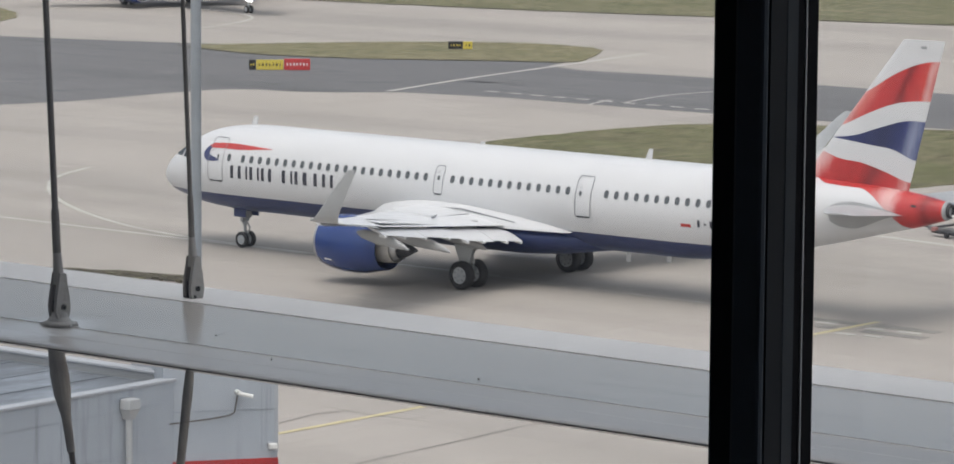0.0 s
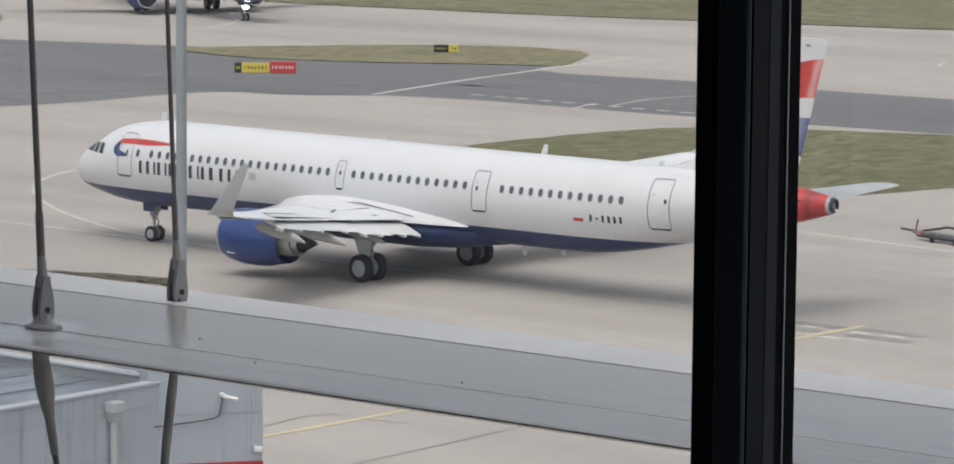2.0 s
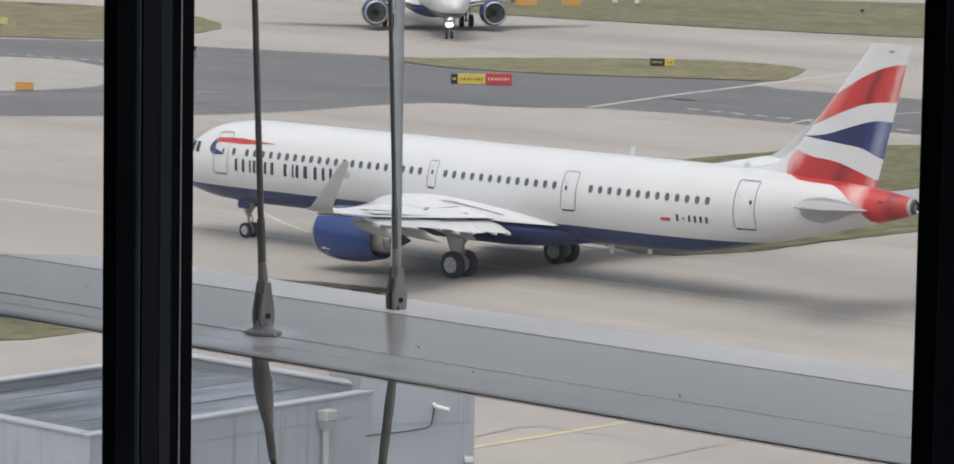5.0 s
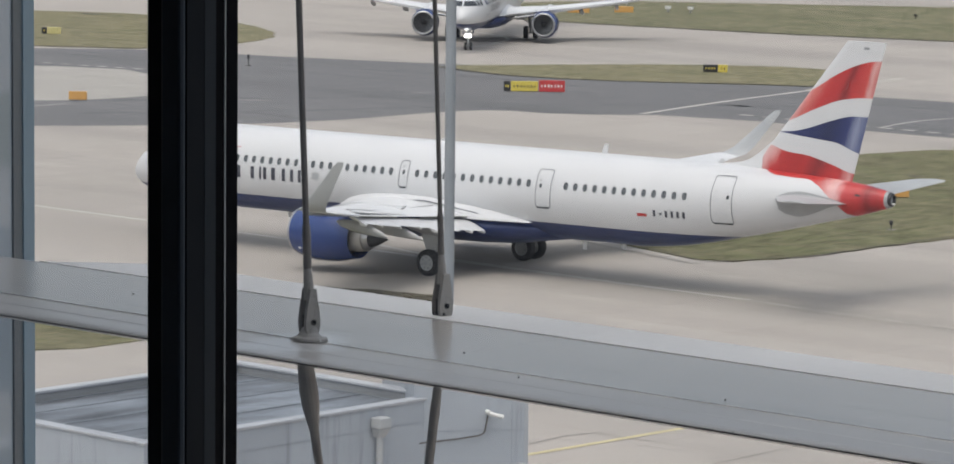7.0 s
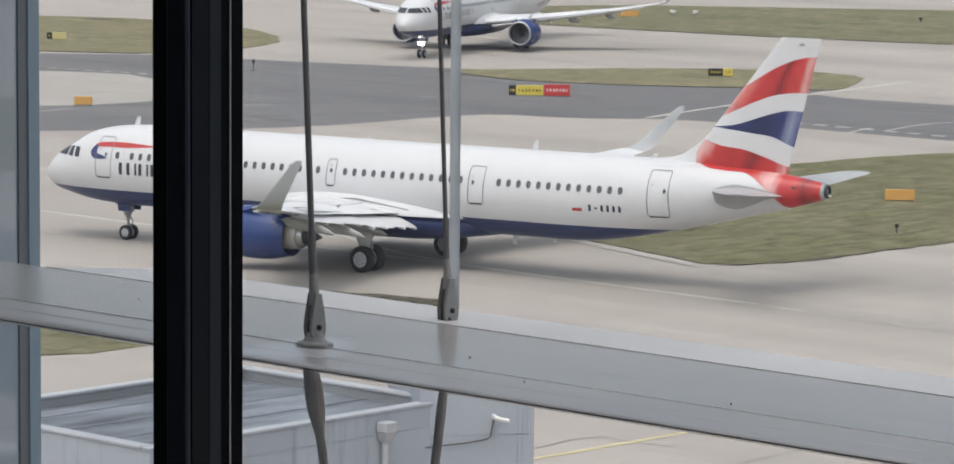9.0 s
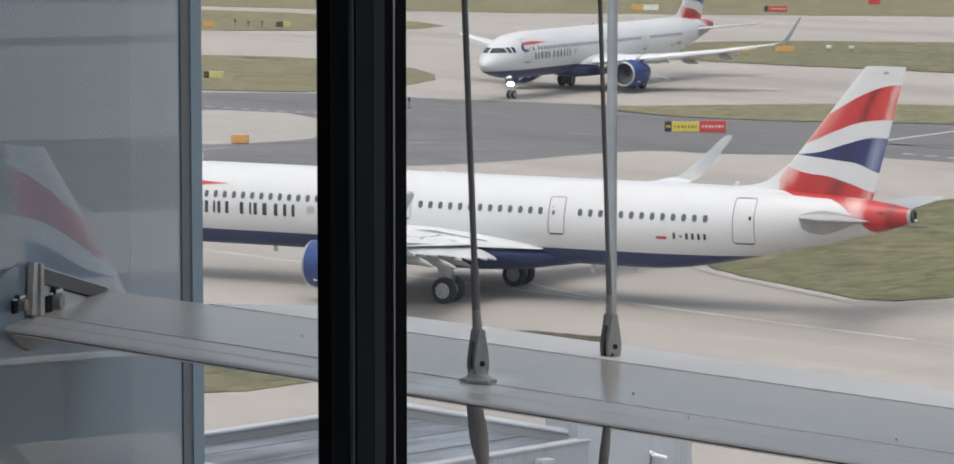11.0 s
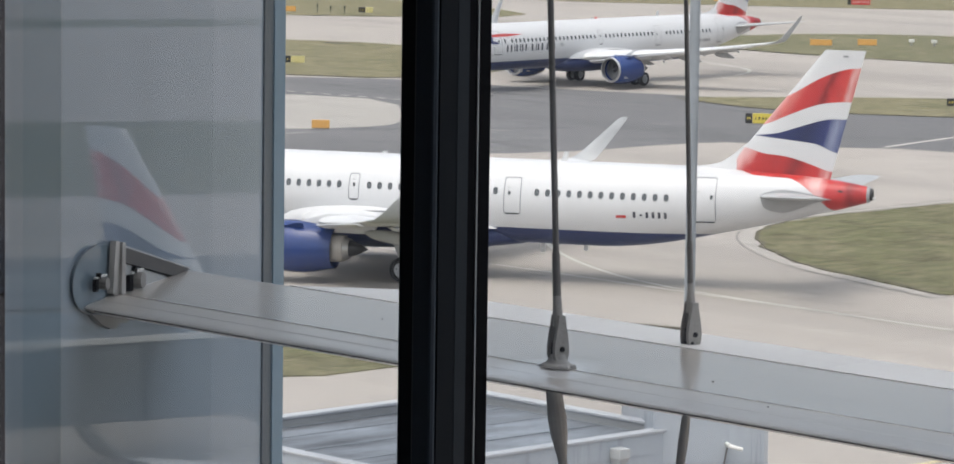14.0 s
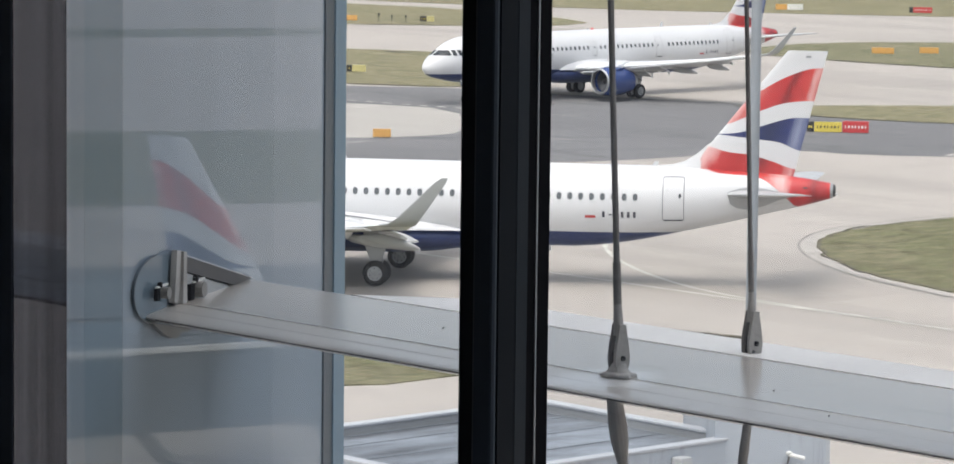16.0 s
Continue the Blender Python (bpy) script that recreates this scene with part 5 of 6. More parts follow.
        part("marks", mk, SIGN_WHITE, n)


def wing(root, s):
    up = (0.0, 1.0)
    st = [((15.2, s * 1.2, 2.62), 7.6, 0.14, 0.0, up), ((16.3, s * 2.6, 2.75), 6.5, 0.13, 0.0, up), ((18.45, s * 6.4, 3.06), 4.45, 0.12, 0.0, up), ((21.7, s * 12.2, 3.72), 2.75, 0.11, 0.5, up), ((23.9, s * 16.2, 4.30), 1.75, 0.11, 1.0, up), ((24.17, s * 16.7, 4.375), 1.60, 0.11, 1.0, up)]
    w = part("wing", wing_bm(st), WING_GREY, root, "pale grey swept wing", True)
    k = s * 0.5
    wl = [((24.17, s * 16.7, 4.375), 1.60, 0.11, 1.0, up), ((24.66, s * 17.02, 4.48), 1.34, 0.09, 0.5, (-k, 0.87)), ((25.14, s * 17.27, 4.80), 1.12, 0.08, 0.0, (-s * 0.87, 0.5)), ((25.88, s * 17.48, 5.5), 0.88, 0.08, 0.0, (-s, 0.1)), ((26.94, s * 17.74, 6.52), 0.54, 0.08, 0.0, (-s, 0.0)), ((27.25, s * 17.78, 6.74), 0.32, 0.08, 0.0, (-s, 0.0))]
    part("winglet", wing_bm(wl), PALE_GREY, root, "grey upturned winglet", True)
    # lowered flaps: two spans, each in two slotted pieces
    for (xa, ya, za, ca), (xb, yb, zb, cb), tw in (((22.35, 2.25, 2.52, 1.50), (22.38, 4.2, 2.71, 1.38), 17), ((22.38, 4.24, 2.715, 1.50), (22.4, 6.2, 2.90, 1.30), 18), ((22.5, 6.4, 2.93, 1.3), (23.2, 9.5, 3.30, 1.12), 15), ((23.21, 9.54, 3.305, 1.2), (24.0, 12.9, 3.70, 0.9), 16)):
        part("flap", wing_bm([((xa, s * ya, za), ca, 0.13, tw, up), ((xb, s * yb, zb), cb, 0.13, tw, up)], 10), WHITE, root, "lowered white flap", True)
    # dark shroud in the slot before the flaps, and small hinge brackets behind them
    for (xa, ya, za), (xb, yb, zb) in (((22.30, 2.25, 2.50), (22.36, 6.2, 2.88)), ((22.45, 6.4, 2.91), (23.95, 12.9, 3.69))):
        part("flap_shroud", wing_bm([((xa - 0.05, s * ya, za + 0.035), 0.42, 0.10, 6, up), ((xb - 0.05, s * yb, zb + 0.035), 0.34, 0.10, 6, up)], 6), DARK_METAL, root, "dark flap slot", True)
    for x, y, z in ((23.72, 2.4, 2.10), (23.74, 3.4, 2.20), (23.76, 5.0, 2.36), (23.76, 6.1, 2.46), (23.95, 7.6, 2.77), (24.22, 9.5, 2.98), (24.5, 11.2, 3.2), (24.82, 12.8, 3.42)):
        hb = bmesh.new()
        loft(hb, [[(x - XM - 0.20, s * y + o, z + 0.10), (x - XM + 0.12, s * y + o, z - 0.02), (x - XM + 0.10, s * y + o, z - 0.10), (x - XM - 0.26, s * y + o, z - 0.06)] for o in (-0.05, 0.05)])
        part("hinge_bracket", hb, WING_GREY, root)
    part("aileron", wing_bm([((24.2, s * 13.1, 3.80), 0.62, 0.12, 3, up), ((25.15, s * 16.0, 4.22), 0.48, 0.12, 3, up)], 8), WING_GREY, root, smooth=True)
    for i, (ya, yb) in enumerate(((6.9, 8.9), (9.0, 10.7), (10.8, 12.5))):
        le = lambda y: 18.45 + (y - 6.4) * 0.56
        te = lambda y: 22.9 + (y - 6.4) * 0.262
        zz = lambda y: 3.0 + (y - 6.4) * 0.124
        sp = bmesh.new()
        loft(sp, [[(le(y) + (te(y) - le(y)) * f - XM, s * y, zz(y) + h) for f, h in ((0.70, 0.20), (0.93, 0.13), (0.93, 0.10), (0.70, 0.15))] for y in (ya, yb)])
        part("spoiler", sp, WHITE, root)
    # seam ahead of the spoilers, and the edge of the root panel
    for stations in ([(20.87, 2.65, 3.135), (21.42, 6.4, 3.285)], [(21.55, 6.5, 3.225), (23.55, 12.5, 3.985)], [(17.6, 2.2, 3.17), (20.2, 2.35, 3.30), (23.2, 2.25, 2.92)]):
        sm = bmesh.new()
        loft(sm, [[(x - XM, s * y, z), (x - XM + 0.07, s * y + 0.05, z), (x - XM + 0.07, s * y + 0.05, z - 0.05), (x - XM, s * y, z - 0.05)] for x, y, z in stations])
        part("wing_seam", sm, SEAM, root)
    sl = wing_bm([((15.95, s * 2.9, 2.42), 0.95, 0.22, 16, up), ((17.45, s * 5.4, 2.70), 0.8, 0.22, 16, up)], 8)
    part("slat", sl, WHITE, root, smooth=True)
    sl = wing_bm([((18.25, s * 6.5, 2.90), 0.65, 0.22, 14, up), ((23.25, s * 15.3, 4.06), 0.45, 0.22, 14, up)], 8)
    part("slat", sl, WHITE, root, smooth=True)
    for y, x, z, ln in ((4.3, 20.4, 2.25, 3.0), (8.6, 21.5, 2.68, 3.4), (11.9, 22.5, 3.14, 2.9)):
        f, rr = bmesh.new(), []
        for q, r, dz in ((0, 0.02, 0.16), (0.12, 0.15, 0.1), (0.4, 0.22, 0.0), (0.7, 0.18, -0.12), (0.9, 0.10, -0.26), (1, 0.03, -0.36)):
            rr.append([(x + q * ln - XM, s * y + 0.8 * r * math.sin(2 * math.pi * k / 12), z + dz + 1.25 * r * math.cos(2 * math.pi * k / 12)) for k in range(12)])
        part("flap_fairing", loft(f, rr), FAIRING_GREY, root, "grey flap track fairing", True)


def root_fairing(root, s):
    """White bulge that blends the wing's top into the fuselage."""
    bm, rr = bmesh.new(), []
    for i in range(17):
        f = i / 16
        x = 14.6 + 11.4 * f
        h = 0.90 * math.sin(math.pi * f ** 0.66) ** 0.8
        z0, w = 2.60, 0.30 + 0.75 * math.sin(math.pi * f ** 0.9)
        rr.append([(x - XM, s * (1.55 + w * math.cos(a)), z0 + (h + 0.02) * math.sin(a)) for a in [math.pi * k / 12 for k in range(13)]])
    part("wing_root_fairing", loft(bm, rr), WHITE, root, "white wing root fairing", True)


def main_gear(root, s):
    y = s * 3.80
    bm = bmesh.new()
    tube(bm, (0, y, 0.62), (0.05, y - s * 0.1, 2.0), 0.10)
    tube(bm, (0.03, y - s * 0.05, 1.15), (0.1, y - s * 0.25, 3.0), 0.155)
    tube(bm, (0, y - 0.72, 0.635), (0, y + 0.72, 0.635), 0.085)
    tube(bm, (0.08, y - s * 0.2, 1.6), (0.05, s * 2.1, 2.5), 0.07)
    tube(bm, (0.18, y, 0.75), (0.32, y, 1.25), 0.035)
    tube(bm, (0.32, y, 1.25), (0.14, y - s * 0.05, 1.75), 0.035)
    part("main_gear_leg", bm, STRUT_GREY, root, "grey main landing gear leg")
    d = bmesh.new()
    loft(d, [[(a, y + s * o, z) for a, z in ((-0.22, 1.12), (-0.62, 2.1), (-0.62, 2.85), (0.62, 2.85), (0.62, 2.2), (0.25, 1.12))] for o in (0.30, 0.34)])
    part("gear_door", d, PALE_GREY, root, "grey landing gear door")
    for o in (-0.464, 0.464):
        wheel(root, XM, y + o, 0.635, 0.44)


def nose_gear(root):
    x = 5.07
    bm = bmesh.new()
    tube(bm, (x - XM, 0, 0.38), (x - XM - 0.12, 0, 2.0), 0.075)
    tube(bm, (x - XM - 0.05, 0, 1.05), (x - XM - 0.14, 0, 2.2), 0.12)
    tube(bm, (x - XM, -0.36, 0.385), (x - XM, 0.36, 0.385), 0.06)
    tube(bm, (x - XM - 0.08, 0, 1.3), (x - XM - 1.0, 0, 2.0), 0.06)
    tube(bm, (x - XM - 0.06, -0.22, 1.32), (x - XM - 0.06, 0.22, 1.32), 0.10)
    tube(bm, (x - XM + 0.12, 0, 0.62), (x - XM + 0.26, 0, 0.98), 0.04)
    tube(bm, (x - XM + 0.26, 0, 0.98), (x - XM + 0.02, 0, 1.32), 0.04)
    box(bm, x - XM - 0.18, x - XM + 0.18, -0.22, 0.22, 1.42, 1.72)
    part("nose_gear_leg", bm, STRUT_GREY, root, "grey nose landing gear leg")
    for s in (-1, 1):
        part("nose_gear_door", boxes((x - XM - 0.32, x - XM + 0.42, s * 0.46 - 0.02, s * 0.46 + 0.02, 1.50, 2.0)), BLUE, root)
        wheel(root, x, s * 0.25, 0.385, 0.22)


def door_outline(root, x0, x1, z0, z1, side, dot, w=0.045, rad=0.14):
    bm = bmesh.new()
    pts, inner = [], []
    for cx, cz, a0 in ((x1 - rad, z1 - rad, 0), (x0 + rad, z1 - rad, 90), (x0 + rad, z0 + rad, 180), (x1 - rad, z0 + rad, 270)):
        for k in range(4):
            a = radians(a0 + 30 * k)
            pts.append((cx + rad * math.cos(a), cz + rad * math.sin(a)))
            inner.append((cx + (rad - w) * math.cos(a), cz + (rad - w) * math.sin(a)))

    def dense(p):
        out = []
        for a, b in zip(p, p[1:] + p[:1]):
            for i in range(6):
                out.append((a[0] + (b[0] - a[0]) * i / 6, a[1] + (b[1] - a[1]) * i / 6))
        return out + [out[0]]
    skin_strip(bm, dense(pts), dense(inner), side, 0.022)
    d = part("door_seam", bm, SEAM, root, "cabin door outline")
    win = bmesh.new()
    xm, zm = x0 + dot * (x1 - x0), z0 + 0.57 * (z1 - z0)
    skin_patch(win, [(xm + 0.075 * math.cos(k * math.pi / 5), zm + 0.11 * math.sin(k * math.pi / 5)) for k in range(10)], side, 0.024)
    part("door_window", win, WINDOW, d)
    sill = bmesh.new()
    skin_strip(sill, [(x0 + 0.10, z0 + 0.035), (x1 - 0.10, z0 + 0.035)], [(x0 + 0.10, z0 - 0.03), (x1 - 0.10, z0 - 0.03)], side, 0.025)
    part("door_sill", sill, COCKPIT, d, "dark door sill")
    plate = bmesh.new()
    skin_patch(plate, [(x0 + 0.18, zm + 0.30), (x0 + 0.30, zm + 0.30), (x0 + 0.30, zm + 0.22), (x0 + 0.18, zm + 0.22)], side, 0.022)
    part("door_placard", plate, PALE_GREY, d)


def aircraft(m, label):
    root = thing("airliner", m, label, "aircraft", "airliners")
    # fuselage, white above and dark blue below the waterline
    bm = fuselage_bm(0.0, 38.0, 0.5)
    bmesh.ops.bisect_plane(bm, geom=bm.verts[:] + bm.edges[:] + bm.faces[:], plane_co=(0, 0, 2.68), plane_no=(0, 0, 1))
    for f in bm.faces:
        f.material_index = 1 if f.calc_center_median().z < 2.68 else 0
    part("fuselage", bm, (WHITE, BLUE), root, "white fuselage with dark blue belly", True)
    # tail cone: red paint sweeps down from the fin
    red_edge = [(37.6, 6.2), (38.0, 5.82), (38.6, 5.67), (39.5, 5.61), (40.4, 5.58), (41.0, 5.34), (41.6, 4.88), (42.0, 4.50), (42.35, 4.15), (42.7, 3.7), (45, 3.0)]
    tail, prev = bmesh.new(), None
    for i in range(31):
        x = 38.0 + 6.2 * i / 30
        zc, rh, rw = hull(x)
        zb = np.interp(x, [p[0] for p in red_edge], [p[1] for p in red_edge])
        tb = math.acos(min(max((zb - zc) / rh, -1), 1))
        angles = [tb * k / 10 for k in range(10)] + [tb + (math.pi - tb) * k / 14 for k in range(15)]
        row = {s: [tail.verts.new((x - XM, s * rw * math.sin(a), zc + rh * math.cos(a))) for a in angles] for s in (-1, 1)}
        if prev:
            for s in (-1, 1):
                for k in range(24):
                    f = tail.faces.new((prev[s][k], prev[s][k + 1], row[s][k + 1], row[s][k]))
                    f.material_index = 1 if k < 10 else 0
        prev = row
    bmesh.ops.remove_doubles(tail, verts=tail.verts, dist=0.0005)
    bmesh.ops.dissolve_degenerate(tail, edges=tail.edges, dist=0.0005)
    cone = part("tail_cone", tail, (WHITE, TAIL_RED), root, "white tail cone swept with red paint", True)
    part("exhaust_ring", lathe(bmesh.new(), [(44.12 - XM, 0.37), (44.12 - XM, 0.405), (44.26 - XM, 0.365), (44.26 - XM, 0.33)], "x", (0, 0, 4.885), 24), STRUT_GREY, cone, "grey ring before the exhaust", True)
    part("exhaust", lathe(bmesh.new(), [(44.20 - XM, 0.325), (44.37 - XM, 0.285), (44.38 - XM, 0.21), (44.2 - XM, 0.19)], "x", (0, 0, 4.89), 20), DARK_METAL, cone, "dark tail exhaust", True)
    for s in (-1, 1):
        slot = bmesh.new()
        skin_patch(slot, [(42.78, 5.0), (43.02, 4.98), (43.02, 5.07), (42.78, 5.09)], s, 0.012)
        part("vent_slot", slot, DARK_METAL, cone, "dark vent slot")
    part("tail_light", lathe(bmesh.new(), [(44.36 - XM, 0.05), (44.46 - XM, 0.05), (44.50 - XM, 0.01)], "x", (0, 0, 4.70), 10), SIGN_WHITE, cone)
    fin = thing("fin", pose(0, 0, 0), "", "")
    fin.parent = root
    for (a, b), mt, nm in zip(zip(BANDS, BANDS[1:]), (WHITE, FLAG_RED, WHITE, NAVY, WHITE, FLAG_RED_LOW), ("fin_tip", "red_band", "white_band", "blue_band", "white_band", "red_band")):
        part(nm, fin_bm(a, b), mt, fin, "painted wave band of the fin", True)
    dors = bmesh.new()
    loft(dors, [[(x - XM, -w, z0), (x - XM, 0, z1), (x - XM, w, z0)] for x, z0, z1, w in ((35.4, 5.80, 5.93, 0.05), (36.3, 5.78, 6.02, 0.14), (36.9, 5.76, 6.20, 0.2), (37.5, 5.7, 6.60, 0.24), (38.0, 5.6, 7.05, 0.20), (38.5, 5.55, 7.3, 0.1))])
    part("dorsal_fillet", dors, WHITE, root, smooth=True)
    mk = boxes((42.75 - XM, 43.05 - XM, -0.09, -0.07, 11.46, 11.56))
    part("marks", mk, SEAM, fin)
    for s in (-1, 1):
        part("tailplane", wing_bm([((38.7, s * 0.7, 4.62), 3.75, 0.10, 0, (0, 1)), ((42.05, s * 5.9, 5.16), 1.5, 0.09, 0, (0, 1)), ((42.5, s * 6.22, 5.2), 1.05, 0.06, 0, (0, 1))]), PALE_GREY, root, "pale grey tailplane", True)
        root_patch = bmesh.new()
        up = [(39.10, 4.72), (39.30, 4.86), (39.65, 4.98), (40.2, 5.06), (40.9, 4.99), (41.6, 4.85), (42.32, 4.66)]
        dn = [(39.10, 4.66), (39.26, 4.18), (39.6, 4.00), (40.2, 3.90), (40.9, 4.12), (41.6, 4.43), (42.32, 4.62)]
        rows = [[(a[0] + (b[0] - a[0]) * k / 6, a[1] + (b[1] - a[1]) * k / 6) for a, b in zip(up, dn)] for k in range(7)]
        for ra, rb in zip(rows, rows[1:]):
            skin_strip(root_patch, ra, rb, s, 0.02)
        part("tailplane_root_plate", root_patch, FAIRING_GREY, root, "grey plate at the tailplane root")
        wing(root, s)
        engine(root, s)
        main_gear(root, s)
        root_fairing(root, s)
        # cabin windows in three runs between the doors
        for x0, x1, n in ((5.75, 5.75, 1), (6.66, 17.86, 22), (19.43, 25.97, 13), (28.08, 34.57, 13)):
            for i in range(n):
                x = x0 + (x1 - x0) * i / max(n - 1, 1)
                z = 4.48
                wb = bmesh.new()
                skin_patch(wb, [(x + 0.125 * math.copysign(abs(math.cos(a)) ** 0.7, math.cos(a)), z + 0.175 * math.copysign(abs(math.sin(a)) ** 0.7, math.sin(a))) for a in [k * math.pi / 6 for k in range(12)]], s, 0.012)
                part("cabin_window", wb, WINDOW, root)
        for x0, x1, z0, z1, dot in ((4.33, 5.38, 3.33, 5.35, 0.64), (18.36, 18.92, 3.76, 5.04, 0.5), (26.40, 27.28, 3.40, 5.17, 0.32), (35.90, 36.99, 3.35, 5.50, 0.80)):
            door_outline(root, x0, x1, z0, z1, s, dot)
        # titles as plain bars, one for each character
        tb, x = bmesh.new(), 5.9
        for wd in (0.40, 0.40, 0.16, 0.40, 0.16, 0.36, 0.42, -0.26, 0.46, 0.16, 0.42, 0.58, 0.44, 0.40, 0.34):
            if wd > 0:
                zs = (3.54, 3.70, 3.95, 4.14)
                skin_strip(tb, [(x, z) for z in zs], [(x + 0.12 + 0.30 * (wd - 0.16), z) for z in zs], s, 0.014)
            x += abs(wd) + 0.09
        part("title_bars", tb, TITLE, root, "dark title bars")
        rg = bmesh.new()
        for x in (32.95, 33.28, 33.58, 33.88, 34.18, 34.48):
            skin_patch(rg, [(x, 3.46 if x != 33.28 else 3.56), (x + 0.13, 3.46 if x != 33.28 else 3.56), (x + 0.13, 3.76 if x != 33.28 else 3.64), (x, 3.76 if x != 33.28 else 3.64)], s, 0.014)
        part("registration_bars", rg, TITLE, root)
        fl = bmesh.new()
        skin_patch(fl, [(32.1, 3.42), (32.62, 3.42), (32.62, 3.56), (32.1, 3.56)], s, 0.014)
        part("small_red_mark", fl, RED, root)
        # crest beside the titles
        cr = bmesh.new()
        skin_strip(cr, [(13.05, 3.75), (13.05, 4.1)], [(13.5, 3.75), (13.5, 4.1)], s, 0.014)
        part("crest", cr, PALE_GREY, root)
        # red and blue ribbon mark behind the flight deck
        rb = bmesh.new()
        skin_strip(rb, [(4.16, 4.94), (4.43, 5.05), (5.24, 5.11), (6.11, 5.12), (6.82, 5.09), (7.58, 5.05), (8.3, 5.02)], [(4.40, 4.83), (4.83, 4.85), (5.40, 4.86), (6.20, 4.86), (6.95, 4.90), (7.66, 4.96), (8.3, 5.00)], s, 0.016)
        part("red_ribbon", rb, RED, root, "red ribbon mark")
        nb = bmesh.new()
        skin_strip(nb, [(4.18, 4.92), (4.02, 4.76), (3.92, 4.56), (4.01, 4.38), (4.26, 4.24), (4.70, 4.24), (5.08, 4.30)], [(4.42, 4.84), (4.33, 4.70), (4.34, 4.56), (4.53, 4.48), (4.72, 4.44), (4.90, 4.39), (5.07, 4.33)], s, 0.018)
        part("blue_ribbon", nb, RIBBON_BLUE, root, "navy ribbon mark")
        # flight-deck windows
        for o in ([(2.26, 4.26), (2.63, 4.25), (2.56, 4.72), (2.24, 4.70)], [(2.80, 4.24), (3.13, 4.24), (3.08, 4.70), (2.70, 4.75)]):
            cw = bmesh.new()
            (ax, az), (bx, bz), (cx, cz), (dx, dz) = o
            for i in range(4):
                va, vb = [], []
                for row, f in ((va, i / 4), (vb, (i + 1) / 4)):
                    for k in range(4):
                        g = k / 3
                        row.append(((1 - g) * (ax + (bx - ax) * f) + g * (dx + (cx - dx) * f), (1 - g) * (az + (bz - az) * f) + g * (dz + (cz - dz) * f)))
                skin_strip(cw, va, vb, s, 0.022)
            part("flight_deck_window", cw, COCKPIT, root, "dark flight-deck window")
    for s in (-1, 1):
        cw = bmesh.new()
        # laid on the nose in strips, from beside the centre post to the side pane
        rows = []
        for i in range(5):
            z = 4.27 + 0.105 * i
            y1 = abs(skin(2.14, z, 1).y)
            row = []
            for k in range(7):
                y, xa, xb = 0.07 + (y1 - 0.07) * k / 6, 0.2, 3.2
                for _ in range(24):
                    xm = (xa + xb) / 2
                    zc, rh, rw = hull(xm)
                    xa, xb = (xa, xm) if (y / rw) ** 2 + ((z - zc) / rh) ** 2 < 1 else (xm, xb)
                row.append(cw.verts.new((xa - XM - 0.025, s * (y + 0.01), z + 0.012)))
            rows.append(row)
        for ra, rb in zip(rows, rows[1:]):
            for k in range(6):
                cw.faces.new((ra[k], ra[k + 1], rb[k + 1], rb[k]))
        part("windscreen", cw, COCKPIT, root, "dark windscreen pane")
    # belly fairing under the wing
    bf, rr = bmesh.new(), []
    for x, w, d in ((13.6, 0.7, 0.10), (14.6, 1.7, 0.32), (16.0, 2.15, 0.48), (19, 2.3, 0.55), (22.5, 2.25, 0.52), (24.5, 1.95, 0.40), (26.0, 1.4, 0.18), (27.0, 0.6, 0.05)):
        rr.append([(x - XM, w * math.sin(2 * math.pi * k / 24), 2.25 + (2.25 - 1.79 + d) * (-math.cos(2 * math.pi * k / 24) if math.cos(2 * math.pi * k / 24) > 0 else -0.7 * math.cos(2 * math.pi * k / 24))) for k in range(24)])
    part("belly_fairing", loft(bf, rr), BLUE, root, "dark blue belly fairing", True)
    for x, h in ((5.6, 0.42), (28.9, 0.45), (35.3, 0.22), (19.5, 0.12)):
        ant = bmesh.new()
        z = hull(x)[0] + hull(x)[1]
        loft(ant, [[(x - XM - 0.16 + dx, -0.02, z - 0.05 + hh), (x - XM + 0.20 + dx2, -0.02, z - 0.05 + hh), (x - XM + 0.20 + dx2, 0.02, z - 0.05 + hh), (x - XM - 0.16 + dx, 0.02, z - 0.05 + hh)] for hh, dx, dx2 in ((0, 0, 0), (h + 0.05, 0.22, 0.05))])
        part("antenna", ant, WHITE, root)
    for x, h in ((10.0, 0.3), (27.8, 0.45), (30.0, 0.28)):
        part("belly_antenna", boxes((x - XM, x - XM + 0.22, -0.02, 0.02, 1.80 - h, 1.9)), WHITE, root)
    nose_gear(root)
    return root


